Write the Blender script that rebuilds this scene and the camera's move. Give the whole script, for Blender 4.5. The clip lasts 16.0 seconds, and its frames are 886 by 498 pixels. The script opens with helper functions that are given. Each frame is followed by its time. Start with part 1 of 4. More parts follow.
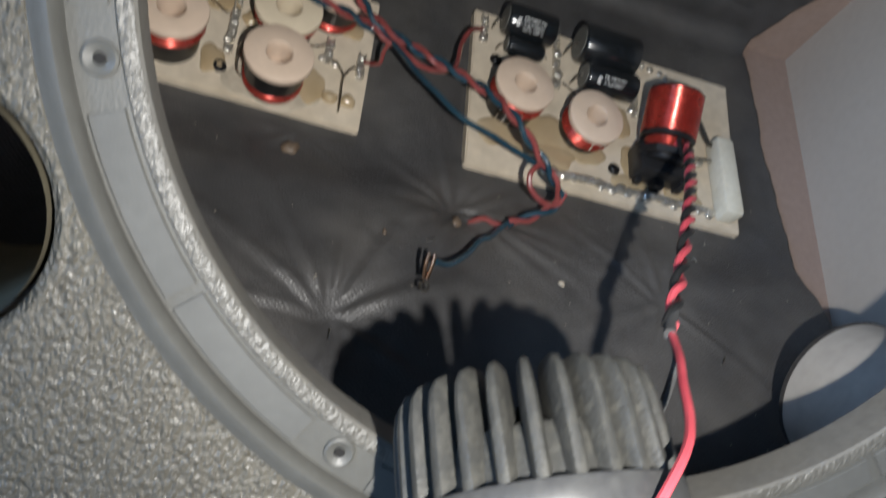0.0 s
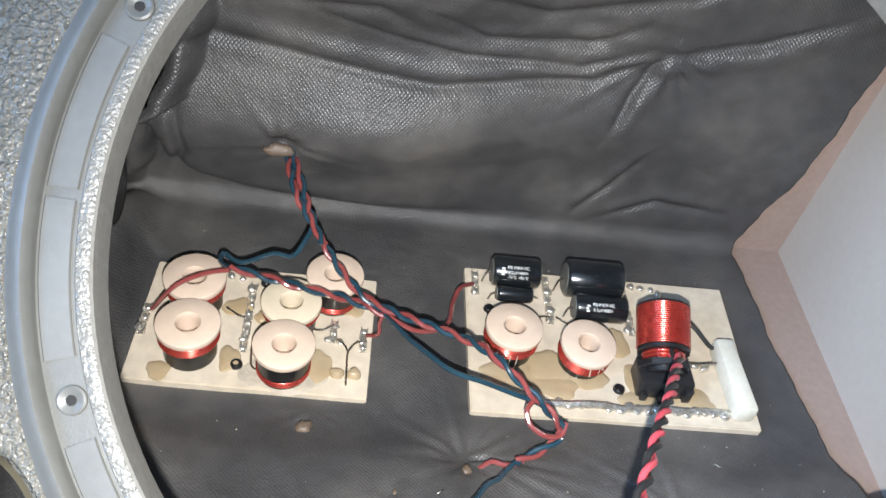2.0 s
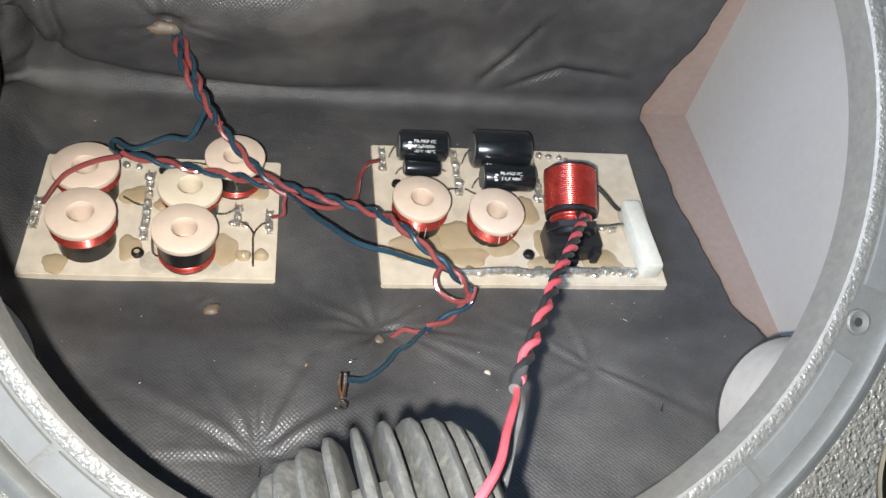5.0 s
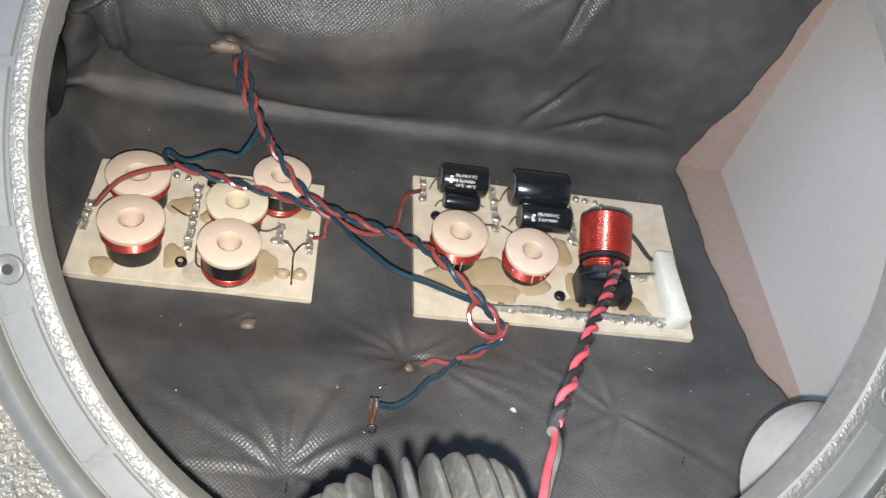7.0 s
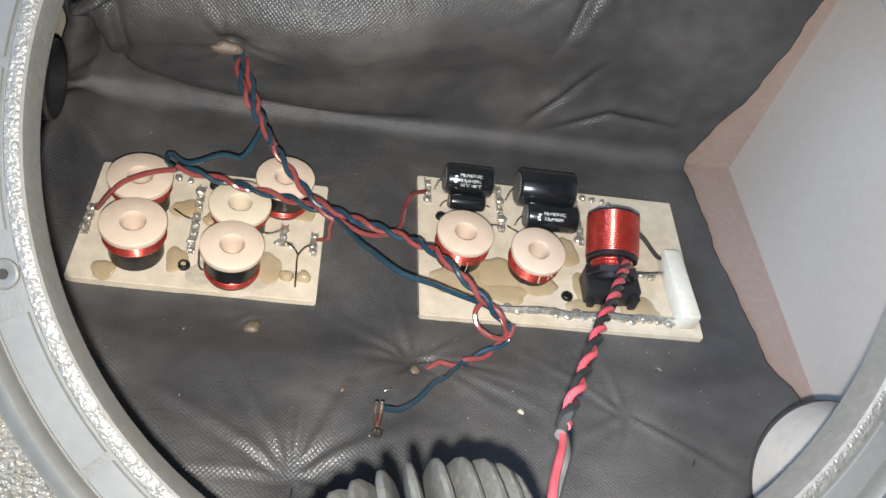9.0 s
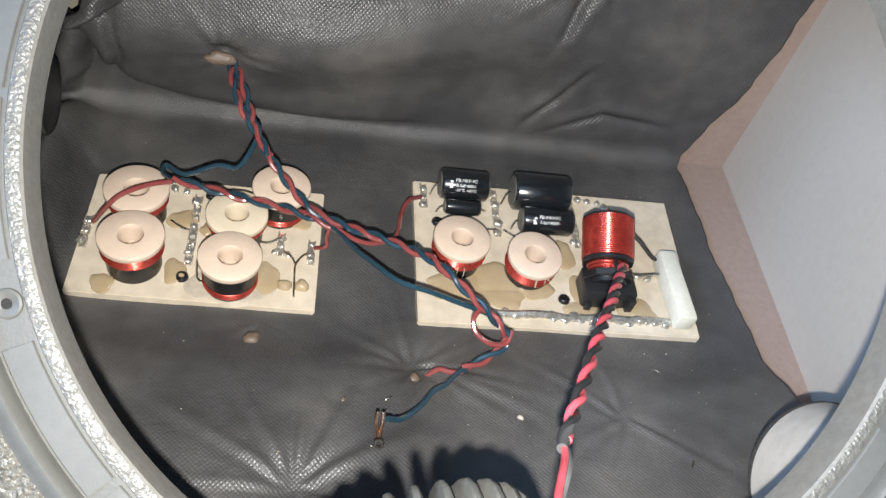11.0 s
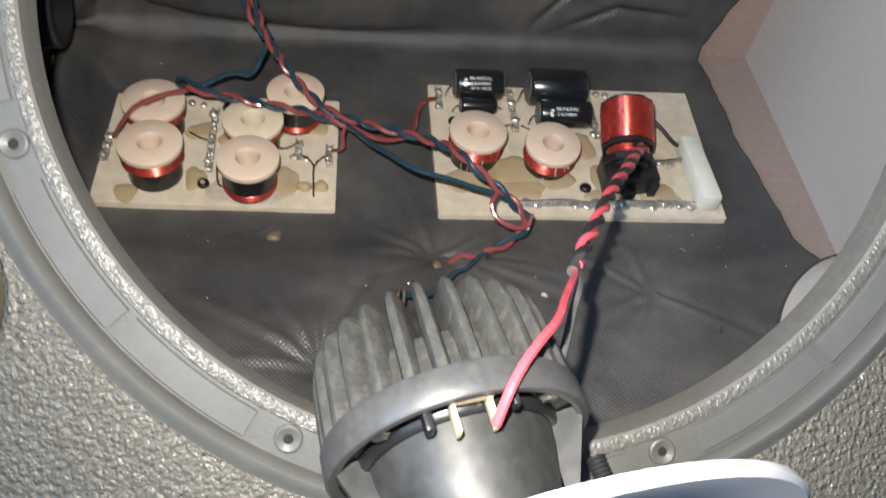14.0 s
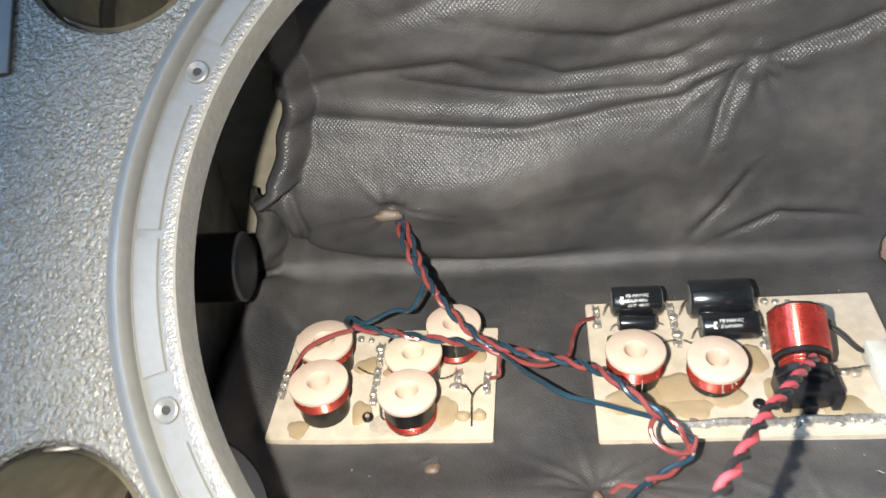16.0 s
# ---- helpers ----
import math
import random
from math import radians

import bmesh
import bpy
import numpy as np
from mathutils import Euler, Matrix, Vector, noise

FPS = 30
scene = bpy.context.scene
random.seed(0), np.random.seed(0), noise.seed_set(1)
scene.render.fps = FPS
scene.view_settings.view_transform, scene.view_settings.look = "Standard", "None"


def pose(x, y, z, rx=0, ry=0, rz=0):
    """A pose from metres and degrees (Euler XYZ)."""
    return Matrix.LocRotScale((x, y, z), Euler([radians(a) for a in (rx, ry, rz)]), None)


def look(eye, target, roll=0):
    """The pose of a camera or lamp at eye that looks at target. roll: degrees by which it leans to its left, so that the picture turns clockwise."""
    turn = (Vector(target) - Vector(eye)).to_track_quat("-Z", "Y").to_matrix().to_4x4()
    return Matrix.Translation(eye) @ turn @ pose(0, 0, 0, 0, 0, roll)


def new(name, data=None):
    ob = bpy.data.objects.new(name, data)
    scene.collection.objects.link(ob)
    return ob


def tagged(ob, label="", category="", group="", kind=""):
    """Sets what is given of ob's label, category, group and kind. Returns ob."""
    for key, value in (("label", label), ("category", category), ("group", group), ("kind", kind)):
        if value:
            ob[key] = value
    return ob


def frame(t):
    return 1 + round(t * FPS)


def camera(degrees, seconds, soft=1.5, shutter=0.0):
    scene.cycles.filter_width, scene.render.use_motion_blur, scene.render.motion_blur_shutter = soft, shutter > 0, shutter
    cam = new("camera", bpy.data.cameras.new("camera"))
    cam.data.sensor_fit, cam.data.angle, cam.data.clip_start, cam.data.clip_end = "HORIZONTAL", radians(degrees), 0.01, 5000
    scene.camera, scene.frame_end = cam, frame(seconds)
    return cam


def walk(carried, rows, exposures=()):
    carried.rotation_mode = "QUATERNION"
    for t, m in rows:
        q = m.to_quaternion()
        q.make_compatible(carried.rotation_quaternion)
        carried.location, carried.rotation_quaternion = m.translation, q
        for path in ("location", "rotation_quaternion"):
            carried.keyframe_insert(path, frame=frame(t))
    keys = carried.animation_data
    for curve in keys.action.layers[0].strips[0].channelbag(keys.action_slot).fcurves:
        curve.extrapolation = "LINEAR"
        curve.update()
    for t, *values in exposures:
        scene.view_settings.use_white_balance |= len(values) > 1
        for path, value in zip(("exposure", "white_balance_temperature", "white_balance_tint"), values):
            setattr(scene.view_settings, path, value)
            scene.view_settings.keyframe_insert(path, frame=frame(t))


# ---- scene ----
cam = camera(56.6, 16.0, shutter=0.4)
PATH = [
    (0, (-0.12, -0.241, 0.345), (0.439, 0.705, -1.326), 39.1),
    (0.5, (-0.107, -0.241, 0.379), (0.327, 0.927, -1.185), 28.3),
    (1, (-0.098, -0.239, 0.385), (0.292, 0.996, -1.139), 24.1),
    (1.5, (-0.095, -0.246, 0.39), (0.256, 1.063, -1.081), 19.0),
    (2, (-0.08, -0.253, 0.388), (0.172, 1.15, -1.015), 12.6),
    (2.5, (-0.075, -0.254, 0.384), (0.144, 1.172, -1.001), 9.8),
    (3, (-0.074, -0.253, 0.383), (0.147, 1.172, -1.004), 9.3),
    (3.5, (-0.076, -0.234, 0.363), (0.201, 1.097, -1.103), 11.1),
    (4, (-0.054, -0.23, 0.342), (0.338, 0.973, -1.207), 14.6),
    (4.5, (-0.056, -0.263, 0.369), (0.358, 0.944, -1.171), 15.0),
    (7, (-0.075, -0.266, 0.382), (0.303, 1.007, -1.114), 18.7),
    (7.5, (-0.074, -0.265, 0.38), (0.301, 1.015, -1.11), 18.4),
    (8, (-0.074, -0.264, 0.377), (0.286, 1.024, -1.111), 17.7),
    (8.5, (-0.075, -0.262, 0.377), (0.288, 1.018, -1.117), 17.7),
    (9, (-0.073, -0.263, 0.378), (0.288, 1.013, -1.119), 17.6),
    (11.5, (-0.079, -0.257, 0.385), (0.304, 0.989, -1.132), 17.5),
    (12, (-0.086, -0.267, 0.36), (0.361, 0.915, -1.191), 21.4),
    (12.5, (-0.086, -0.269, 0.351), (0.38, 0.864, -1.23), 22.8),
    (13, (-0.087, -0.267, 0.344), (0.377, 0.87, -1.235), 21.4),
    (13.5, (-0.072, -0.284, 0.349), (0.313, 0.878, -1.232), 16.4),
    (14, (-0.062, -0.294, 0.358), (0.22, 0.923, -1.204), 10.8),
    (14.5, (-0.049, -0.294, 0.376), (0.075, 1.062, -1.089), 3.5),
    (15, (-0.024, -0.306, 0.373), (-0.174, 1.183, -0.954), -5.0),
    (15.5, (-0.019, -0.318, 0.391), (-0.252, 1.22, -0.866), -7.4),
    (16, (-0.032, -0.288, 0.372), (-0.243, 1.279, -0.852), -7.4),
]
EXPOSURES = [(0.0, -1.05, 6250, 10), (0.5, -0.15, 6050, 10), (1.0, 0.12, 6000, 10), (2.0, 0.2, 6000, 10), (3.5, 0.25, 6050, 10), (4.0, 0.3, 6050, 10), (4.5, 0.1, 6100, 10), (7.0, 0.05, 6250, 10), (11.5, 0.05, 6250, 10), (13.0, 0.1, 6300, 10), (13.6, 0.0, 6350, 10), (14.0, -0.5, 6400, 10), (14.5, -0.5, 6450, 10), (15.0, -0.1, 6500, 10), (15.5, 0.1, 6500, 10), (16.0, 0.5, 6500, 10)]
walk(cam, [(t, look(eye, target, roll)) for t, eye, target, roll in PATH], EXPOSURES)
BLUE_DAY = (0.36, 0.60, 1.0)

# ---------------------------------------------------------------- light
world = bpy.data.worlds.new("world")
scene.world = world
world.use_nodes = True
world.node_tree.nodes["Background"].inputs[0].default_value = (0.75, 0.85, 1.0, 1)
world.node_tree.nodes["Background"].inputs[1].default_value = 0.25


def area_lamp(name, eye, target, sx, sy, watts, colour):
    d = bpy.data.lights.new(name, "AREA")
    d.shape, d.size, d.size_y, d.energy, d.color = "RECTANGLE", sx, sy, watts, colour
    ob = new(name, d)
    ob.matrix_world = look(eye, target)
    return ob


# the phone's flash, beside its lens, and the daylight of the room's window
torch = bpy.data.lights.new("phone_flash", "SPOT")
torch.energy, torch.color, torch.shadow_soft_size = 15.6, (1.0, 0.955, 0.880), 0.0030
torch.spot_size, torch.spot_blend = radians(102), 0.95
new("phone_flash", torch).matrix_world = look((-0.074, -0.271, 0.368), (0.04, 0.04, 0.0))
area_lamp("window_daylight", (-1.885, -0.9, 1.65), (0.0, -0.9, 1.65), 1.1, 1.0, 72.0, BLUE_DAY)


# ---------------------------------------------------------------- materials
def mat(name, colour, rough=0.5, metal=0.0, var=0.15, scale=60.0, bump=0.0, bscale=400.0, bdist=0.0006, coat=0.0, spec=0.5,
        second=None, sscale=12.0, sdetail=4.0, rvar=0.1, trans=0.0, kind="noise", perobj=0.0, lo=0.35, hi=0.7):
    """Principled surface: grain at one scale, patches of a second colour at another, relief from noise or cells."""
    m = bpy.data.materials.new(name)
    m.use_nodes = True
    nt = m.node_tree
    n, l = nt.nodes, nt.links
    p = n["Principled BSDF"]
    p.inputs["Roughness"].default_value = rough
    p.inputs["Metallic"].default_value = metal
    p.inputs["Specular IOR Level"].default_value = spec
    p.inputs["Coat Weight"].default_value = coat
    p.inputs["Coat Roughness"].default_value = 0.15
    p.inputs["Transmission Weight"].default_value = trans
    tc = n.new("ShaderNodeTexCoord")

    def noise_tex(sc, detail=4.0):
        t = n.new("ShaderNodeTexNoise")
        t.inputs["Scale"].default_value, t.inputs["Detail"].default_value = sc, detail
        l.new(tc.outputs["Object"], t.inputs["Vector"])
        return t

    g = noise_tex(scale)
    mr = n.new("ShaderNodeMapRange")
    mr.inputs["From Min"].default_value, mr.inputs["From Max"].default_value = 0.3, 0.7
    mr.inputs["To Min"].default_value, mr.inputs["To Max"].default_value = 1 - var, 1 + var
    l.new(g.outputs["Fac"], mr.inputs["Value"])
    base = n.new("ShaderNodeMix")
    base.data_type = "RGBA"
    base.inputs["A"].default_value = (*colour, 1)
    base.inputs["B"].default_value = (*(second or colour), 1)
    s = noise_tex(sscale, sdetail)
    ramp = n.new("ShaderNodeMapRange")
    ramp.inputs["From Min"].default_value, ramp.inputs["From Max"].default_value = lo, hi
    l.new(s.outputs["Fac"], ramp.inputs["Value"])
    l.new(ramp.outputs["Result"], base.inputs["Factor"])
    mul = n.new("ShaderNodeMix")
    mul.data_type, mul.blend_type = "RGBA", "MULTIPLY"
    mul.inputs["Factor"].default_value = 1
    l.new(base.outputs["Result"], mul.inputs["A"])
    l.new(mr.outputs["Result"], mul.inputs["B"])
    out = mul.outputs["Result"]
    if perobj:
        oi = n.new("ShaderNodeObjectInfo")
        mo = n.new("ShaderNodeMapRange")
        mo.inputs["To Min"].default_value, mo.inputs["To Max"].default_value = 1 - perobj, 1 + perobj
        l.new(oi.outputs["Random"], mo.inputs["Value"])
        m2 = n.new("ShaderNodeMix")
        m2.data_type, m2.blend_type = "RGBA", "MULTIPLY"
        m2.inputs["Factor"].default_value = 1
        l.new(out, m2.inputs["A"])
        l.new(mo.outputs["Result"], m2.inputs["B"])
        out = m2.outputs["Result"]
    l.new(out, p.inputs["Base Color"])
    rr = n.new("ShaderNodeMapRange")
    rr.inputs["To Min"].default_value, rr.inputs["To Max"].default_value = max(0.02, rough - rvar), min(1, rough + rvar)
    l.new(s.outputs["Fac"], rr.inputs["Value"])
    l.new(rr.outputs["Result"], p.inputs["Roughness"])
    if bump:
        b = n.new("ShaderNodeBump")
        b.inputs["Strength"].default_value, b.inputs["Distance"].default_value = bump, bdist
        if kind == "noise":
            l.new(noise_tex(bscale, 2.0).outputs["Fac"], b.inputs["Height"])
        elif kind == "drops":
            # spatter paint: rounded drops of two sizes
            v = n.new("ShaderNodeTexVoronoi")
            v.feature, v.inputs["Scale"].default_value = "SMOOTH_F1", bscale
            warp = n.new("ShaderNodeMix")
            warp.data_type, warp.blend_type = "RGBA", "ADD"
            warp.inputs["Factor"].default_value = 0.003
            l.new(tc.outputs["Object"], warp.inputs["A"])
            l.new(noise_tex(bscale * 0.6).outputs["Color"], warp.inputs["B"])
            l.new(warp.outputs["Result"], v.inputs["Vector"])
            ad = n.new("ShaderNodeMath")
            ad.operation = "MULTIPLY_ADD"
            ad.inputs[1].default_value = -1.0
            l.new(v.outputs["Distance"], ad.inputs[0])
            l.new(noise_tex(bscale * 0.8, 1.0).outputs["Fac"], ad.inputs[2])
            l.new(ad.outputs["Value"], b.inputs["Height"])
        elif kind == "weave":
            # spun-bond felt: rows of small round embossed points
            v = n.new("ShaderNodeTexVoronoi")
            v.inputs["Scale"].default_value, v.inputs["Randomness"].default_value = bscale, 0.3
            l.new(tc.outputs["UV"], v.inputs["Vector"])
            # crumpled all over, finer than the modelled folds
            crease = noise_tex(75, 7.0)
            crease.inputs["Distortion"].default_value = 1.2
            b2 = n.new("ShaderNodeBump")
            b2.inputs["Strength"].default_value, b2.inputs["Distance"].default_value = 0.20, 0.0030
            l.new(crease.outputs["Fac"], b2.inputs["Height"])
            l.new(b2.outputs["Normal"], b.inputs["Normal"])
            l.new(v.outputs["Distance"], b.inputs["Height"])
            # the embossed points are smoother than the felt between them
            dot = n.new("ShaderNodeMapRange")
            dot.inputs["From Min"].default_value, dot.inputs["From Max"].default_value = 0.25, 0.42
            dot.inputs["To Min"].default_value, dot.inputs["To Max"].default_value = -0.13, 0.03
            l.new(v.outputs["Distance"], dot.inputs["Value"])
            add = n.new("ShaderNodeMath")
            add.operation = "ADD"
            l.new(rr.outputs["Result"], add.inputs[0])
            l.new(dot.outputs["Result"], add.inputs[1])
            l.new(add.outputs["Value"], p.inputs["Roughness"])
        l.new(b.outputs["Normal"], p.inputs["Normal"])
    return m


FELT = mat("black_felt", (0.052, 0.051, 0.052), 0.47, var=0.16, scale=70, bump=0.5, bscale=600, bdist=0.0008, kind="weave", second=(0.105, 0.098, 0.090), sscale=13, sdetail=7, rvar=0.10, spec=0.5, lo=0.42, hi=0.78)
RAW = mat("raw_fibreboard", (0.285, 0.215, 0.182), 0.85, var=0.06, scale=220, bump=0.15, bscale=900, second=(0.31, 0.235, 0.20), sscale=14, spec=0.2)
PALE = mat("pale_sanded_board", (0.43, 0.39, 0.345), 0.8, var=0.025, scale=180, bump=0.15, bscale=700, second=(0.40, 0.36, 0.315), sscale=5, spec=0.2)
DULLWOOD = mat("dusty_board", (0.27, 0.25, 0.19), 0.85, var=0.2, scale=60, bump=0.2, bscale=500, second=(0.20, 0.18, 0.135), sscale=16, spec=0.2)
TUBE = mat("grey_card_tube", (0.47, 0.44, 0.40), 0.75, var=0.08, scale=120, bump=0.1, bscale=600, second=(0.40, 0.37, 0.33), sscale=10, spec=0.25)
TUBE_END = mat("black_tube_edge", (0.035, 0.032, 0.03), 0.9, var=0.3, scale=300)
PAINT = mat("grey_spatter_paint", (0.134, 0.123, 0.099), 0.27, var=0.12, scale=350, bump=1.0, bscale=640, bdist=0.0012, kind="drops", second=(0.110, 0.102, 0.083), sscale=20, rvar=0.06, spec=0.5)
FLANGE = mat("grey_smooth_paint", (0.098, 0.097, 0.088), 0.46, var=0.06, scale=250, bump=0.25, bscale=900, bdist=0.0004, second=(0.084, 0.083, 0.075), sscale=25)
PAD = mat("grey_gasket_strip", (0.100, 0.100, 0.093), 0.6, var=0.05, scale=300, bump=0.15, bscale=1200, bdist=0.0003, second=(0.086, 0.086, 0.080), sscale=40, perobj=0.06)
RIMWALL = mat("grey_painted_rim_edge", (0.140, 0.134, 0.118), 0.5, var=0.10, scale=300, bump=0.35, bscale=500, bdist=0.0005, second=(0.130, 0.126, 0.116), sscale=60)
LIP = mat("grey_spatter_paint_fine", (0.098, 0.094, 0.082), 0.42, var=0.15, scale=350, bump=0.5, bscale=760, bdist=0.0009, kind="drops", rvar=0.06, spec=0.6)
DUSTYGLUE = mat("dusty_glue", (0.42, 0.38, 0.30), 0.5, var=0.25, scale=300, bump=0.4, bscale=700)
BROWNGLUE = mat("brown_dusty_glue", (0.15, 0.105, 0.07), 0.5, var=0.4, scale=260, bump=0.5, bscale=700, second=(0.06, 0.05, 0.04), sscale=160)
OLIVE = mat("olive_card", (0.20, 0.18, 0.125), 0.8, var=0.15, scale=90, second=(0.15, 0.13, 0.09), sscale=30, spec=0.2)
HOLE_SHADE = mat("hole_shade", (0.012, 0.011, 0.010), 0.9)
BIRCH = mat("birch_plywood", (0.575, 0.50, 0.395), 0.65, var=0.10, scale=140, bump=0.15, bscale=500, second=(0.515, 0.44, 0.335), sscale=22, spec=0.3)
CREAM = mat("cream_plastic", (0.63, 0.50, 0.395), 0.48, var=0.05, scale=150, bump=0.06, bscale=700, second=(0.585, 0.46, 0.355), sscale=40, perobj=0.05)
IVORY = mat("ivory_plastic", (0.63, 0.545, 0.41), 0.48, var=0.05, scale=150, second=(0.58, 0.495, 0.365), sscale=40)
COPPER = mat("red_enamelled_copper", (0.56, 0.080, 0.055), 0.28, metal=0.7, var=0.2, scale=300, second=(0.42, 0.045, 0.034), sscale=60, coat=0.5)
BLACKTAPE = mat("black_winding_tape", (0.008, 0.0075, 0.0075), 0.30, var=0.2, scale=100, bump=0.1, bscale=500)
BLACKPLASTIC = mat("black_plastic", (0.014, 0.014, 0.015), 0.35, var=0.2, scale=120, bump=0.08, bscale=800)
SHRINK = mat("black_capacitor_sleeve", (0.010, 0.012, 0.014), 0.20, var=0.15, scale=80, coat=0.5)
CAPEND = mat("grey_epoxy", (0.12, 0.12, 0.11), 0.5, var=0.2, scale=300)
PRINT = mat("white_print", (0.72, 0.72, 0.70), 0.6)
SOLDER = mat("solder", (0.72, 0.70, 0.65), 0.30, metal=0.8, var=0.3, scale=500, bump=0.4, bscale=600, bdist=0.0005, second=(0.50, 0.46, 0.38), sscale=200)
GLUE = mat("amber_hot_glue", (0.47, 0.355, 0.205), 0.10, var=0.08, scale=90, bump=0.15, bscale=160, bdist=0.001, second=(0.55, 0.44, 0.29), sscale=40, coat=0.6, trans=0.25)
CLEARGLUE = mat("milky_hot_glue", (0.62, 0.55, 0.44), 0.15, var=0.15, scale=200, bump=0.3, bscale=300, coat=0.6, trans=0.3)
CERAMIC = mat("white_cement", (0.64, 0.62, 0.53), 0.7, var=0.05, scale=300, bump=0.1, bscale=900, second=(0.58, 0.55, 0.45), sscale=50)
REDWIRE = mat("dull_red_insulation", (0.185, 0.040, 0.038), 0.22, var=0.15, scale=120, second=(0.25, 0.062, 0.058), sscale=40, coat=0.5)
BLUEWIRE = mat("dark_blue_insulation", (0.012, 0.036, 0.055), 0.22, var=0.15, scale=120, second=(0.019, 0.050, 0.072), sscale=40, coat=0.5)
PINKWIRE = mat("bright_red_insulation", (0.60, 0.09, 0.11), 0.38, var=0.1, scale=120, second=(0.50, 0.06, 0.08), sscale=50, coat=0.15)
GREYWIRE = mat("dusty_black_insulation", (0.09, 0.09, 0.088), 0.45, var=0.2, scale=150, second=(0.06, 0.06, 0.06), sscale=60)
BLACKWIRE = mat("black_insulation", (0.022, 0.022, 0.022), 0.38, var=0.2, scale=120)
TINNED = mat("tinned_copper", (0.66, 0.42, 0.28), 0.28, metal=1.0, var=0.2, scale=500)
HEATSINK = mat("dusty_black_casting", (0.040, 0.040, 0.037), 0.45, var=0.15, scale=700, bump=0.3, bscale=700, bdist=0.0005, second=(0.066, 0.064, 0.055), sscale=260, sdetail=8, spec=0.45, lo=0.48, hi=0.75)
BAND = mat("black_machined_band", (0.048, 0.048, 0.049), 0.40, var=0.12, scale=500, second=(0.062, 0.062, 0.060), sscale=150)
STEEL = mat("zinc_steel", (0.62, 0.60, 0.55), 0.28, metal=1.0, var=0.15, scale=300, second=(0.45, 0.40, 0.30), sscale=120)
DARKSTEEL = mat("polished_dark_metal", (0.060, 0.060, 0.058), 0.48, metal=0.45, var=0.25, scale=200, second=(0.040, 0.040, 0.038), sscale=60)
TERMINAL = mat("cream_terminal_block", (0.50, 0.42, 0.27), 0.45, var=0.08, scale=300)
HORNWHITE = mat("white_horn_plastic", (0.60, 0.60, 0.62), 0.45, var=0.03, scale=60, bump=0.05, bscale=600)
BLACKMETAL = mat("satin_black_tube", (0.010, 0.010, 0.011), 0.33, var=0.15, scale=100)
WALLPAINT = mat("room_wall_paint", (0.60, 0.58, 0.55), 0.8, var=0.05, scale=20)
ROOMFLOOR = mat("room_floor_wood", (0.30, 0.22, 0.15), 0.6, var=0.15, scale=12)


# ---------------------------------------------------------------- mesh helpers
def mesh_of(bm, name, material, smooth=True):
    me = bpy.data.meshes.new(name)
    bmesh.ops.recalc_face_normals(bm, faces=bm.faces[:])
    bm.to_mesh(me)
    bm.free()
    for f in me.polygons:
        f.use_smooth = smooth
    if smooth:
        me.set_sharp_from_angle(angle=radians(38))
    for mm in (material if isinstance(material, (list, tuple)) else [material]):
        me.materials.append(mm)
    return me


def part(name, bm, material, parent=None, label="", smooth=True):
    ob = new(name, mesh_of(bm, name, material, smooth))
    if parent is not None:
        ob.parent = parent
    return tagged(ob, label) if label else ob


def thing(name, label, category, m=None, group="", kind=""):
    ob = new(name)
    ob.empty_display_size = 0.01
    if m is not None:
        ob.matrix_world = m
    return tagged(ob, label, category, group, kind)


def raw_mesh(name, verts, faces, material, parent=None, label="", smooth=True):
    me = bpy.data.meshes.new(name)
    me.from_pydata(verts, [], faces)
    for f in me.polygons:
        f.use_smooth = smooth
    me.materials.append(material)
    ob = new(name, me)
    if parent is not None:
        ob.parent = parent
    return tagged(ob, label) if label else ob


def box(bm, x0, x1, y0, y1, z0, z1, bevel=0.0, m=None):
    g = bmesh.ops.create_cube(bm, size=1.0)
    vs = g["verts"]
    for v in vs:
        v.co = Vector(((x0 + x1) / 2 + v.co.x * (x1 - x0), (y0 + y1) / 2 + v.co.y * (y1 - y0), (z0 + z1) / 2 + v.co.z * (z1 - z0)))
    if bevel:
        es = list({e for v in vs for e in v.link_edges})
        r = bmesh.ops.bevel(bm, geom=es, offset=bevel, segments=2, affect="EDGES", profile=0.5)
        vs = list({v for f in r["faces"] for v in f.verts} | {v for v in vs if v.is_valid})
    if m is not None:
        bmesh.ops.transform(bm, matrix=m, verts=[v for v in vs if v.is_valid])
    return bm


def lathe(bm, profile, n=48, m=None, a0=0.0, a1=360.0):
    """Turns (radius, height) points round the z axis."""
    full = abs(a1 - a0) >= 359.9
    cnt = n if full else n + 1
    rings = []
    for r, z in profile:
        ring = []
        for i in range(cnt):
            a = radians(a0 + (a1 - a0) * i / n)
            co = Vector((r * math.cos(a), r * math.sin(a), z))
            ring.append(bm.verts.new(m @ co if m is not None else co))
        rings.append(ring)
    for p, q in zip(rings, rings[1:]):
        for i in range(cnt if full else cnt - 1):
            j = (i + 1) % cnt
            bm.faces.new((p[i], p[j], q[j], q[i]))
    return rings


def capped(bm, profile, n=48, m=None):
    rings = lathe(bm, profile, n, m)
    bm.faces.new(rings[0][::-1])
    bm.faces.new(rings[-1])
    return rings


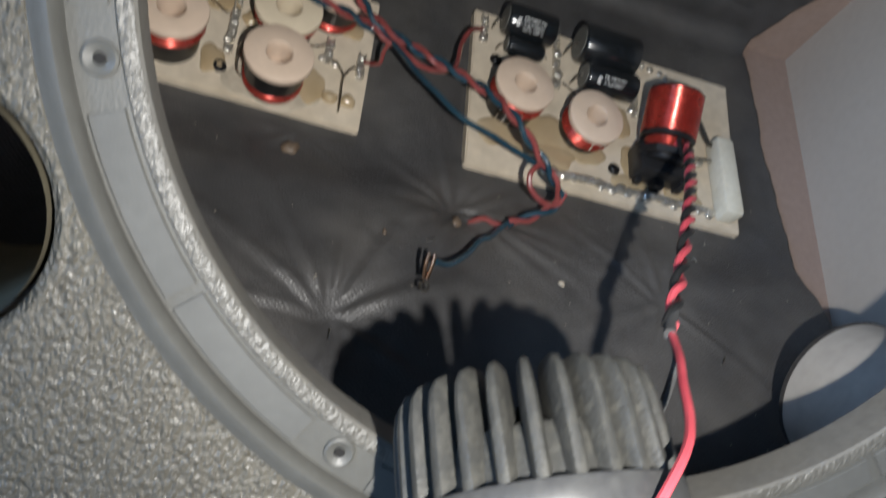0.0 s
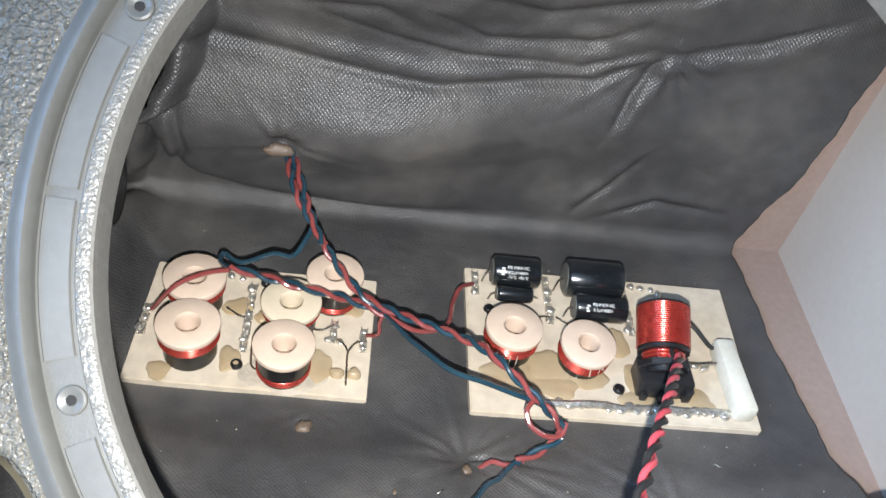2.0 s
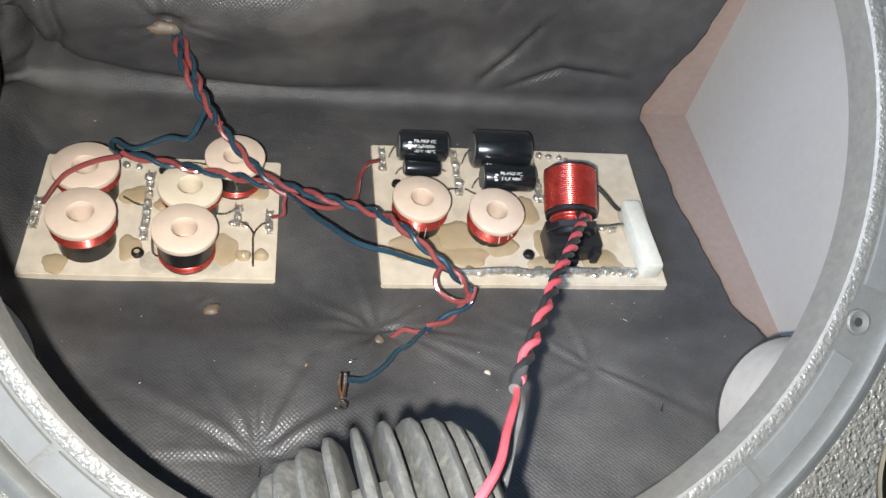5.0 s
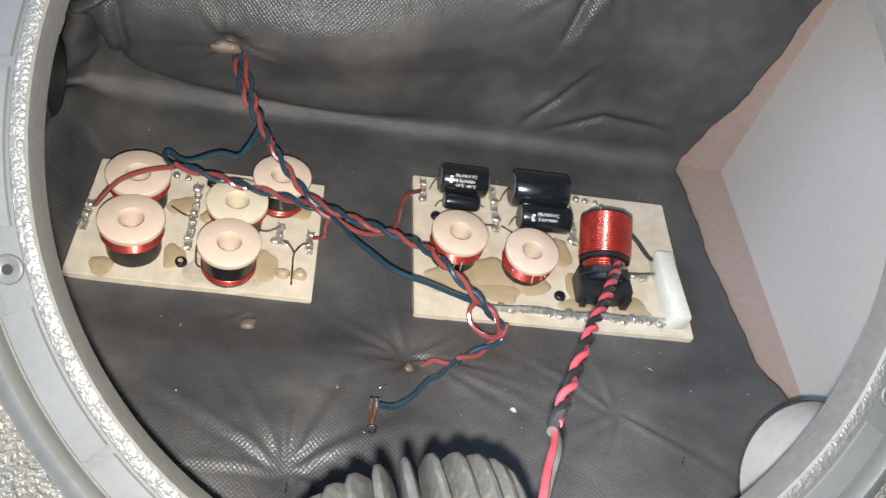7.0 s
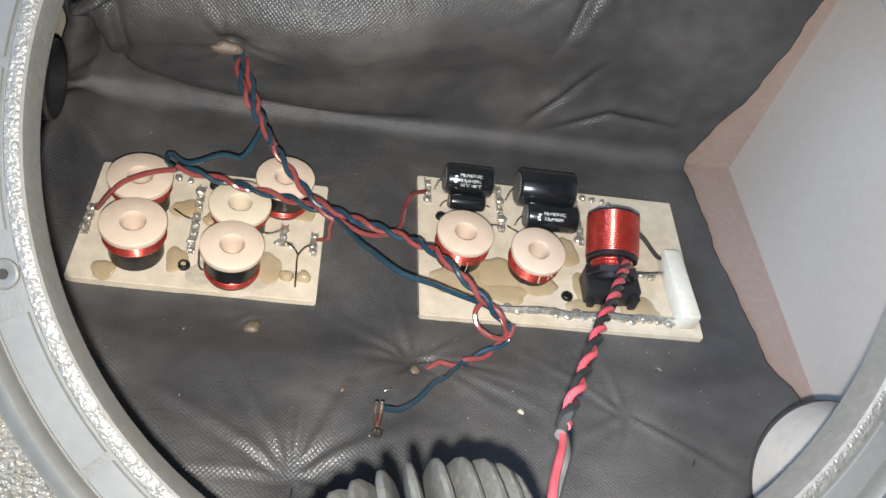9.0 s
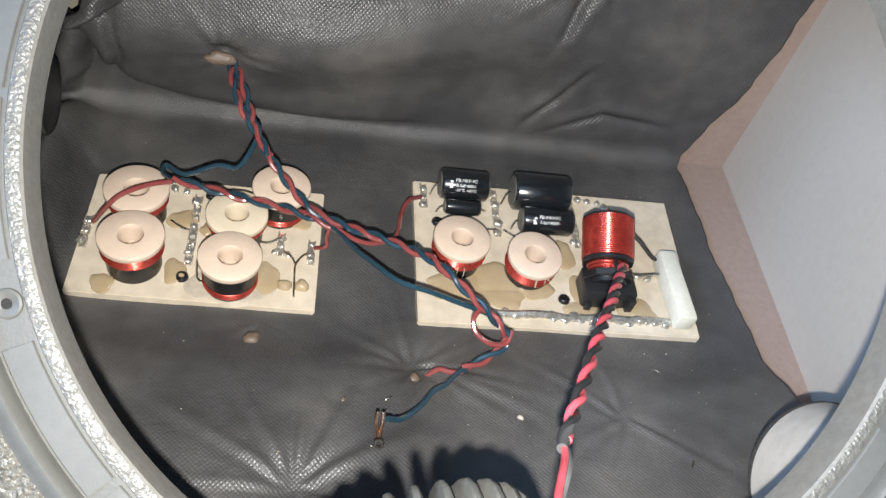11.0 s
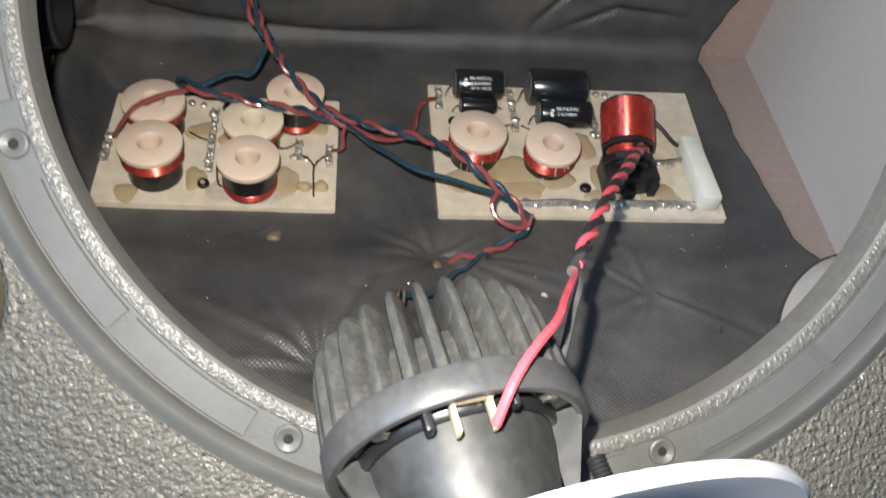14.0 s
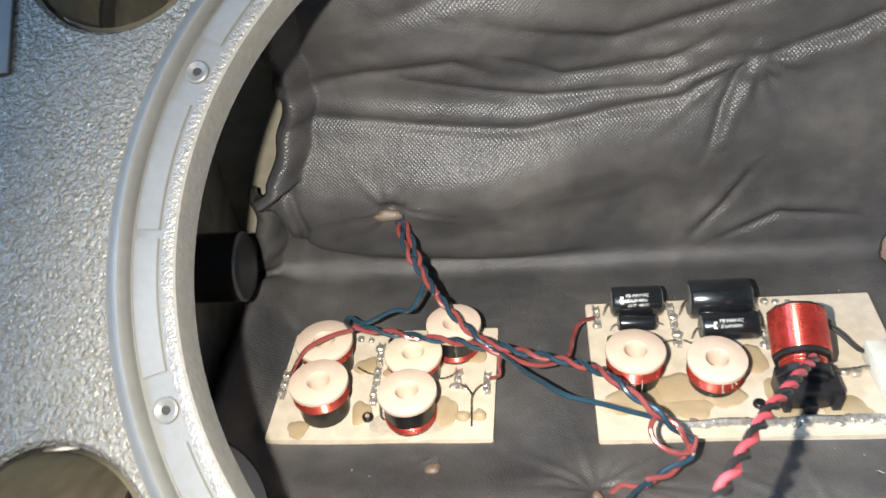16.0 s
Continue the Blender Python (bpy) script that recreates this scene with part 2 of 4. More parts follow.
def curve_points(pts, step=0.0015):
    """A smooth line through the points (Catmull-Rom), about one point each step."""
    P = [Vector(p) for p in pts]
    P = [2 * P[0] - P[1]] + P + [2 * P[-1] - P[-2]]
    out = []
    for i in range(1, len(P) - 2):
        n = max(2, int((P[i + 1] - P[i]).length / step))
        for k in range(n):
            t = k / n
            a, b, c, d = P[i - 1:i + 3]
            out.append(0.5 * (2 * b + (c - a) * t + (2 * a - 5 * b + 4 * c - d) * t * t + (3 * b - a - 3 * c + d) * t ** 3))
    out.append(P[-2])
    return out


def frames_along(line):
    """Tangent and two normals that turn as little as they can."""
    res, n = [], None
    for i, p in enumerate(line):
        t = (line[min(i + 1, len(line) - 1)] - line[max(i - 1, 0)]).normalized()
        if n is None:
            n = t.orthogonal().normalized()
        n = (n - t * n.dot(t)).normalized()
        res.append((p, t, n, t.cross(n)))
    return res


def sweep(bm, line, r, n=8):
    rings = []
    for p, t, a, b in frames_along(line):
        rings.append([bm.verts.new(p + r * (math.cos(2 * math.pi * k / n) * a + math.sin(2 * math.pi * k / n) * b)) for k in range(n)])
    for p, q in zip(rings, rings[1:]):
        for i in range(n):
            j = (i + 1) % n
            bm.faces.new((p[i], p[j], q[j], q[i]))
    bm.faces.new(rings[0][::-1])
    bm.faces.new(rings[-1])


def wire(name, pts, r, material, parent, label="", wobble=0.0):
    line = curve_points(pts)
    if wobble:
        line = [p + wobble * (noise.noise_vector(p * 45)) for p in line]
    bm = bmesh.new()
    sweep(bm, line, r)
    return part(name, bm, material, parent, label)


def twisted(pts, r, pitch, mats, names, parent, labels=("", ""), spread=1.0, phase=0.0):
    line = curve_points(pts)
    fr = frames_along(line)
    for k in (0, 1):
        out, run = [], 0.0
        for i, (p, t, a, b) in enumerate(fr):
            if i:
                run += (p - fr[i - 1][0]).length
            w = 2 * math.pi * run / pitch + k * math.pi + phase + 0.6 * noise.noise(p * 40)
            s = r * 1.02 * spread * (1 + 0.25 * noise.noise(p * 60 + Vector((k, 3, 7))))
            out.append(p + s * (math.cos(w) * a + math.sin(w) * b))
        bm = bmesh.new()
        sweep(bm, out, r)
        part(names[k], bm, mats[k], parent, labels[k])


def blob(bm, x, y, z, rx, ry, h, seed, n=20):
    """A low drop of glue or solder with an uneven outline, standing on z."""
    rings = []
    for j, (f, hh) in enumerate(((1.0, 0.0), (0.93, 0.55), (0.7, 0.88), (0.38, 1.0))):
        ring = []
        for i in range(n):
            a = 2 * math.pi * i / n
            d = 1 + 0.38 * noise.noise(Vector((math.cos(a) * 1.3, math.sin(a) * 1.3, seed * 3.7)))
            ring.append(bm.verts.new((x + rx * f * d * math.cos(a), y + ry * f * d * math.sin(a), z + h * hh)))
        rings.append(ring)
    for p, q in zip(rings, rings[1:]):
        for i in range(n):
            j = (i + 1) % n
            bm.faces.new((p[i], p[j], q[j], q[i]))
    bm.faces.new(rings[-1])
    bm.faces.new(rings[0][::-1])


# ---------------------------------------------------------------- the cabinet: a wedge, its baffle leaning back
TILT_B = 39.8
BAFFLE = Matrix.Translation((-0.008, -0.0842, 0.2178)) @ pose(0, 0, 0, TILT_B, -2.3) @ Matrix.Scale(0.942, 4)
XL, XR, YB = -0.234, 0.240, 0.165
T = 0.015


floor_panel = bmesh.new()
box(floor_panel, XL - T, XR + T, -0.31, YB + T, -T, 0.0)
tagged(part("cabinet_floor", floor_panel, RAW, smooth=False), "raw pinkish fibreboard bottom panel of the cabinet", "panel", kind="structure")
back_panel = bmesh.new()
box(back_panel, -0.10, XR, YB, YB + T, 0.0, 0.40)
tagged(part("cabinet_back", back_panel, RAW, smooth=False), "raw pinkish fibreboard rear panel of the cabinet", "panel", kind="structure")


def side_panel(name, x0, x1, material, label):
    """The wedge's side, cut along the leaning baffle."""
    bm = bmesh.new()
    cut = -0.0185 / math.cos(radians(TILT_B))
    sl = math.tan(radians(TILT_B))
    zb = lambda y: 0.2178 + (y + 0.0842) * sl + cut - 0.0105
    outline = [(-0.285, 0.0), (YB, 0.0), (YB, zb(YB)), (-0.285, max(0.001, zb(-0.285)))]
    a = [bm.verts.new((x0, y, z)) for y, z in outline]
    b = [bm.verts.new((x1, y, z)) for y, z in outline]
    bm.faces.new(a)
    bm.faces.new(b[::-1])
    for i in range(4):
        j = (i + 1) % 4
        bm.faces.new((a[i], b[i], b[j], a[j]))
    return tagged(part(name, bm, material, smooth=False), label, "panel", kind="structure")


left_back = bmesh.new()
box(left_back, XL, -0.10, YB, YB + T, 0.0, 0.40)
tagged(part("cabinet_back_left", left_back, DULLWOOD, smooth=False), "dusty bare board rear panel of the cabinet", "panel", kind="structure")
side_panel("cabinet_side_right", XR, XR + T, PALE, "pale sanded board side panel of the cabinet")
side_panel("cabinet_side_left", XL - T, XL, DULLWOOD, "dusty bare board side panel of the cabinet")

HOLE_R, BEAD_R = 0.1503, 0.1700
PORTS = [(-0.192, -0.096), (0.1866, -0.1300), (-0.176, 0.128), (0.178, 0.128)]
PORT_LENGTHS = [0.092, 0.092, 0.030, 0.030]
PORT_R = 0.0362


def plate_with_holes(bm, x0, x1, y0, y1, holes, z0, z1, n=72):
    """A board with round holes through it; the rims of the front are rounded over."""
    loops = []
    for z, grow in ((z1, 0.002), (z1 - 0.002, 0.0), (z0, 0.0)):
        ls = []
        for cx, cy, r in holes:
            ls.append([bm.verts.new((cx + (r + grow) * math.cos(2 * math.pi * i / n), cy + (r + grow) * math.sin(2 * math.pi * i / n), z)) for i in range(n)])
        ls.append([bm.verts.new(c) for c in ((x0, y0, z), (x1, y0, z), (x1, y1, z), (x0, y1, z))])
        loops.append(ls)
    for upper, lower in zip(loops, loops[1:]):
        for p, q in zip(upper, lower):
            for i in range(len(p)):
                j = (i + 1) % len(p)
                bm.faces.new((p[i], p[j], q[j], q[i]))
    for ls in (loops[0], loops[-1]):
        es = []
        for p in ls:
            for i in range(len(p)):
                j = (i + 1) % len(p)
                es.append(bm.edges.get((p[i], p[j])) or bm.edges.new((p[i], p[j])))
        bmesh.ops.triangle_fill(bm, edges=es, use_beauty=True)


bm = bmesh.new()
plate_with_holes(bm, -0.262, 0.256, -0.300, 0.318, [(0, 0, BEAD_R + 0.0030)] + [(x, y, PORT_R) for x, y in PORTS], -0.018, 0.0)
baffle = part("cabinet_baffle", bm, PAINT)
baffle.matrix_world = BAFFLE
tagged(baffle, "grey spatter-painted front baffle with a round loudspeaker cut-out", "baffle", kind="structure")

# the cut-out's rim: bead, sunk seat, spattered lip and inner wall
bm = bmesh.new()
R = BEAD_R
lathe(bm, [(R + 0.0050, -0.0004), (R + 0.0030, 0.0003), (R + 0.0012, 0.0017), (R - 0.0004, 0.0019), (R - 0.0018, 0.0008), (R - 0.0026, -0.0018), (R - 0.0030, -0.0035), (0.1525, -0.0035), (0.1521, -0.0180), (R + 0.0050, -0.0180)], 160)
seat = part("speaker_seat", bm, FLANGE, baffle, "smooth grey sunk ring round the cut-out")
bm = bmesh.new()
lathe(bm, [(0.1556, -0.0034), (0.1551, -0.0024), (0.1524, -0.0022), (HOLE_R + 0.0006, -0.0030)], 160)
part("spattered_lip", bm, LIP, seat, "glittering spatter-painted inner lip")
bm = bmesh.new()
lathe(bm, [(HOLE_R + 0.0008, -0.0028), (HOLE_R, -0.0036), (HOLE_R - 0.0004, -0.0075), (HOLE_R - 0.0004, -0.0178), (0.1525, -0.0184)], 160)
part("rim_edge", bm, RIMWALL, seat, "smooth painted inner edge")
SCREWS = [-161.8 + 45 * k for k in range(8)]
for k, a in enumerate(SCREWS):
    # a flat drilled boss at each screw, a dark disc painting its hole's shade
    M = pose(0.159 * math.cos(radians(a)) + 0.0014 * math.cos(radians(a)), 0.159 * math.sin(radians(a)) + 0.0014 * math.sin(radians(a)), -0.0035, 0, 0, a)
    bm = bmesh.new()
    lathe(bm, [(0.0047, 0.0), (0.0045, 0.0009), (0.0038, 0.0013), (0.0028, 0.0009), (0.0017, 0.0004), (0.0017, -0.004)], 28)
    boss = part("screw_boss", bm, FLANGE, seat)
    boss.matrix_local = M
    bm = bmesh.new()
    capped(bm, [(0.0016, 0.0), (0.0015, 0.0003)], 16)
    hole = part("screw_hole", bm, HOLE_SHADE, boss)
    hole.matrix_local = pose(0, 0, 0.0006)
    # two gasket pads between this screw and the next, with a rib between
    for lo_a, hi_a in ((4.6, 21.9), (23.1, 40.4)):
        bm = bmesh.new()
        lathe(bm, [(0.1567, 0.0), (0.1568, 0.0006), (0.1571, 0.0009), (0.1657, 0.0009), (0.1660, 0.0006), (0.1661, 0.0)], 22, None, lo_a, hi_a)
        pad = part("gasket_pad", bm, PAD, seat)
        pad.matrix_local = pose(0, 0, -0.0034, 0, 0, a)

# port tubes behind the four corner holes
for (x, y), plen in zip(PORTS, PORT_LENGTHS):
    tube = thing("port_tube", "plain grey card bass port tube behind the baffle", "port tube", BAFFLE @ pose(x, y, -0.018), "port tubes")
    bm = bmesh.new()
    lathe(bm, [(PORT_R - 0.0015, 0.0), (PORT_R + 0.0012, 0.0), (PORT_R + 0.0012, -plen), (PORT_R - 0.0015, -plen), (PORT_R - 0.0015, 0.0)], 64)
    part("tube_wall", bm, TUBE, tube)
    bm = bmesh.new()
    lathe(bm, [(PORT_R - 0.0019, 0.0160), (PORT_R - 0.0019, 0.001 - plen)], 64)
    part("tube_bore", bm, OLIVE, tube, "olive bore, darker than the tube's card")
    bm = bmesh.new()
    lathe(bm, [(PORT_R - 0.0018, 0.0005 - plen), (PORT_R + 0.0016, 0.0005 - plen), (PORT_R + 0.0016, -0.002 - plen), (PORT_R - 0.0018, -0.002 - plen), (PORT_R - 0.0018, 0.0005 - plen)], 64)
    part("tube_end", bm, TUBE_END, tube, "black ring round the tube end")

# ---------------------------------------------------------------- the black felt lining over bottom and rear
def gauss(u, v, cu, cv, su, sv):
    return np.exp(-((u - cu) / su) ** 2 - ((v - cv) / sv) ** 2)


def sine_noise(u, v, seed, base, octaves=4):
    rng = np.random.RandomState(seed)
    out, amp = 0 * u, 1.0
    for o in range(octaves):
        for _ in range(3):
            th, ph = rng.uniform(0, 2 * np.pi, 2)
            out = out + amp * np.sin((np.cos(th) * u + np.sin(th) * v) * base * 2 ** o * rng.uniform(0.8, 1.2) + ph) / 3
        amp *= 0.5
    return out


def radial(u, v, cu, cv, reach, count, amp, seed, a0=0.0, a1=360.0):
    """Creases that run out from a staple, between two bearings."""
    r, th = np.hypot(u - cu, v - cv), np.degrees(np.arctan2(v - cv, u - cu)) % 360
    rng = np.random.RandomState(seed)
    out = 0 * u
    for k in range(count):
        b = a0 + (a1 - a0) * (k + rng.uniform(0.15, 0.85)) / count
        d = np.radians((th - b + 180) % 360 - 180) * np.maximum(r, 0.004)
        w = 0.0016 + 0.045 * r * rng.uniform(0.5, 1.2)
        fall = np.exp(-(r / (reach * rng.uniform(0.5, 1.2))) ** 2) * np.minimum(1, r / 0.008)
        out = out + amp * rng.uniform(0.5, 1.2) * fall * (np.exp(-(d / w) ** 2) - 0.6 * np.exp(-((d - 1.9 * w) / w) ** 2))
    return out


def drape(u, v, pts, depth, width):
    """A fold along a bent line of (u, v) points: a crease with a rounded lip beside it."""
    out, w0 = 0 * u, width
    best = np.full(u.shape, 1e9)
    side = np.zeros(u.shape)
    fade = np.zeros(u.shape)
    n = len(pts) - 1
    for i in range(n):
        (a, b), (c, d) = pts[i], pts[i + 1]
        L = math.hypot(c - a, d - b)
        t = np.clip(((u - a) * (c - a) + (v - b) * (d - b)) / L ** 2, 0, 1)
        px, py = a + t * (c - a), b + t * (d - b)
        dist = np.hypot(u - px, v - py)
        s = ((c - a) * (v - b) - (d - b) * (u - a)) / L
        near = dist < best
        best = np.where(near, dist, best)
        side = np.where(near, s, side)
        fade = np.where(near, np.sin(np.pi * np.clip((i + t) / n, 0.03, 0.97)) ** 0.6, fade)
    sd = np.sign(side) * best
    return depth * fade * (-np.exp(-(sd / (0.45 * w0)) ** 2) + 0.8 * np.exp(-((sd - 1.1 * w0) / (0.8 * w0)) ** 2))


# u runs across, v from the front edge over the bottom (v = y) and, past the bend, up the rear (v = 0.152 + height)
NU, NV = 300, 470
uu = np.linspace(0, 1, NU)
vv = np.linspace(-0.262, 0.152 + 0.335, NV)
V, S = np.meshgrid(vv, uu, indexing="ij")
edge_r = np.interp(V, [-0.26, -0.04, 0.0, 0.044, 0.14, 0.17, 0.21, 0.26, 0.5], [0.218, 0.211, 0.208, 0.204, 0.196, 0.203, 0.214, 0.226, 0.232])
edge_r = edge_r + 0.0012 * np.sin(V * 61 + 1) + 0.0006 * np.sin(V * 143 + 2) + 0.0003 * np.sin(V * 420 + 1)
edge_l = np.interp(V, [-0.26, 0.0, 0.08, 0.16, 0.20, 0.238, 0.25, 0.30, 0.36, 0.5], [-0.232, -0.231, -0.230, -0.226, -0.216, -0.210, -0.188, -0.176, -0.168, -0.16])
edge_l = edge_l + 0.0018 * np.sin(V * 70) + 0.0012 * np.sin(V * 233 + 2)
U = edge_l + S * (edge_r - edge_l)
H = 0.0065 + 0.0008 * sine_noise(U, V, 3, 40, 4)
# padding under the bottom sheet swells towards the front
H = H + np.where(V < 0.16, 0.019 / (1 + np.exp((V + 0.036) / 0.010)), 0)
H = H + np.where(V < 0.16, 0.015 / (1 + np.exp((V + 0.088) / 0.013)), 0)
H = H - 0.008 * gauss(U, V, -0.063, -0.117, 0.016, 0.016) - 0.007 * gauss(U, V, -0.004, -0.040, 0.014, 0.014)
H = H + radial(U, V, -0.063, -0.117, 0.085, 6, 0.0017, 5, 20, 190) + radial(U, V, -0.063, -0.117, 0.05, 3, 0.0016, 6, 200, 360)
H = H + radial(U, V, -0.004, -0.040, 0.040, 9, 0.0014, 8, 0, 360) + radial(U, V, -0.004, -0.040, 0.075, 3, 0.0022, 9, 318, 352)
H = H + radial(U, V, 0.101, -0.074, 0.060, 6, 0.0014, 15, 20, 330) + radial(U, V, -0.086, -0.012, 0.022, 7, 0.0012, 17, 180, 360)
H = H + 0.0045 * gauss(U, V, -0.028, 0.045, 0.020, 0.05)
H = H + 0.030 * np.exp(-((U + 0.210) / 0.013) ** 2) / (1 + np.exp(-(V + 0.06) / 0.02)) / (1 + np.exp((V - 0.13) / 0.01))
# boards press the felt flat
flat = np.maximum(np.exp(-np.maximum(0, np.maximum(np.abs(U + 0.1215) - 0.067, np.abs(V - 0.048) - 0.043)) / 0.0035), np.exp(-np.maximum(0, np.maximum(np.abs(U - 0.086) - 0.087, np.abs(V - 0.054) - 0.056)) / 0.0035))
H = H * (1 - flat) + flat * 0.0058
# the rear sheet: a padded belly low on one side, a long sagging crease under it, and hanging folds above
Z = V - 0.152
rear = 1 / (1 + np.exp(-(Z - 0.012) / 0.006))
sag = np.interp(U, [-0.215, -0.205, -0.195, -0.185, -0.170, -0.144, -0.12, -0.10, -0.08, -0.04, 0.02], [0.115, 0.092, 0.070, 0.044, 0.029, 0.021, 0.017, 0.015, 0.012, 0.008, 0.005])
belly = (0.021 + 0.010 * np.exp(-((Z - 0.08) / 0.03) ** 2)) / (1 + np.exp(-(Z - sag - 0.003) / 0.0034)) / (1 + np.exp((Z - 0.125) / 0.014)) / (1 + np.exp((U + 0.018) / 0.020))
belly = belly + 0.012 * gauss(U, Z, 0.0, 0.09, 0.10, 0.03) + 0.010 * gauss(U, Z, -0.05, 0.19, 0.12, 0.05)
# higher up the sheet hangs forward over the belly, a slope added for shade
belly = belly + 0.042 / (1 + np.exp(-(Z - 0.180 - 0.015 * np.sin(U * 22)) / 0.017)) / (1 + np.exp((U - 0.07) / 0.025))
folds = 0 * U
folds = folds + drape(U, Z, [(-0.19, 0.135), (-0.12, 0.128), (-0.03, 0.118), (0.06, 0.125), (0.10, 0.145)], 0.0050, 0.008)
folds = folds + drape(U, Z, [(-0.10, 0.160), (-0.02, 0.137), (0.05, 0.134), (0.09, 0.150)], 0.0040, 0.006)
folds = folds + drape(U, Z, [(-0.17, 0.150), (-0.12, 0.163), (-0.07, 0.172), (-0.05, 0.160)], 0.0050, 0.009)
folds = folds + drape(U, Z, [(-0.05, 0.176), (-0.01, 0.150), (0.05, 0.150), (0.08, 0.165)], 0.0040, 0.007)
folds = folds + drape(U, Z, [(-0.06, 0.200), (0.02, 0.172), (0.10, 0.185), (0.15, 0.215)], 0.0050, 0.009)
folds = folds + drape(U, Z, [(0.098, 0.150), (0.085, 0.118), (0.078, 0.090)], 0.0050, 0.007) + drape(U, Z, [(0.20, 0.185), (0.15, 0.160), (0.105, 0.148)], 0.0048, 0.008)
folds = folds + drape(U, Z, [(0.075, 0.020), (0.095, 0.045), (0.11, 0.075)], 0.0040, 0.006) + drape(U, Z, [(0.09, 0.015), (0.13, 0.035), (0.18, 0.030)], 0.0034, 0.006)
folds = folds + drape(U, Z, [(-0.19, 0.20), (-0.165, 0.235), (-0.13, 0.25)], 0.005, 0.009) + drape(U, Z, [(-0.11, 0.20), (-0.04, 0.225), (0.05, 0.23)], 0.006, 0.012)
folds = folds + drape(U, Z, [(-0.185, 0.11), (-0.170, 0.16), (-0.172, 0.21)], 0.005, 0.007) + drape(U, Z, [(-0.19, 0.02), (-0.176, 0.06), (-0.180, 0.10)], 0.004, 0.006)
folds = folds + 0.0016 * sine_noise(U * 0.7, Z * 2.2, 11, 34, 4) + 0.0010 * np.sin(Z * 420 + 6 * np.sin(U * 14)) * gauss(U, Z, 0.03, 0.148, 0.09, 0.03)
folds = folds + radial(U, Z, -0.117, 0.074, 0.035, 9, 0.0012, 21) + radial(U, Z, 0.10, 0.148, 0.05, 7, 0.0020, 25, 180, 360)
H = H + rear * (belly + 0.75 * folds) - rear * 0.007 * gauss(U, Z, -0.117, 0.074, 0.008, 0.006)
# the free edge on the left stands up in a rolled fold
roll = np.clip((edge_l + 0.020 - U) / 0.020, 0, 1)
H = H + rear * 0.018 * np.sin(np.pi * roll * 0.75)
# bend of the path: bottom, quarter round, rear
RAD = 0.020
ang = np.clip((V - (0.152 - RAD * math.pi / 4)) / RAD, 0, math.pi / 2)
yy = np.where(ang <= 0, V + (YB - RAD) - (0.152 - RAD * math.pi / 4), YB - RAD + RAD * np.sin(ang))
zz = np.where(ang >= math.pi / 2, RAD + (V - (0.152 + RAD * math.pi / 4)), RAD - RAD * np.cos(ang))
X3 = U
Y3 = yy - H * np.sin(ang)
Z3 = zz + H * np.cos(ang) + 0.0006
verts = np.stack([X3, Y3, Z3], -1).reshape(-1, 3)
idx = np.arange(NU * NV).reshape(NV, NU)
quads = np.stack([idx[:-1, :-1], idx[:-1, 1:], idx[1:, 1:], idx[1:, :-1]], -1).reshape(-1, 4)
me = bpy.data.meshes.new("felt_lining")
me.from_pydata(verts.tolist(), [], quads.tolist())
uvl = me.uv_layers.new(name="UVMap")
loop_v = np.empty(len(me.loops), dtype=np.int32)
me.loops.foreach_get("vertex_index", loop_v)
uvs = np.stack([U.reshape(-1), V.reshape(-1)], -1)[loop_v]
c45 = math.sqrt(0.5)
uvs = np.stack([(uvs[:, 0] + uvs[:, 1]) * c45, (uvs[:, 1] - uvs[:, 0]) * c45], -1)
uvl.data.foreach_set("uv", uvs.reshape(-1).astype(np.float32))
for f in me.polygons:
    f.use_smooth = True
me.materials.append(FELT)
lining = new("felt_lining", me)
lining.modifiers.new("thickness", "SOLIDIFY").thickness = 0.0018
tagged(lining, "black felt damping sheet, creased and stapled inside the cabinet", "lining", kind="structure")


def felt_z(x, y):
    """Height of the felt over the bottom at a place."""
    j = int(np.clip(np.searchsorted(vv, y - (YB - RAD) + (0.152 - RAD * math.pi / 4)), 0, NV - 1))
    i = int(np.clip((x - edge_l[j, 0]) / (edge_r[j, 0] - edge_l[j, 0]) * (NU - 1), 0, NU - 1))
    return float(Z3[j, i])

# ---------------------------------------------------------------- the two crossover boards
BT = 0.0122


def helix_winding(bm, r, z0, z1, wire_r, m=None, n=40):
    """Turns of wire side by side, as a ribbed tube."""
    turns = max(2, int((z1 - z0) / (2 * wire_r)))
    prof = []
    for i in range(turns):
        zc = z0 + (i + 0.5) * (z1 - z0) / turns
        h = (z1 - z0) / turns
        prof += [(r - 0.5 * wire_r, zc - 0.48 * h), (r + 0.3 * wire_r, zc - 0.25 * h), (r + 0.5 * wire_r, zc), (r + 0.3 * wire_r, zc + 0.25 * h)]
    prof.append((r - 0.5 * wire_r, z1))
    lathe(bm, prof, n, m)


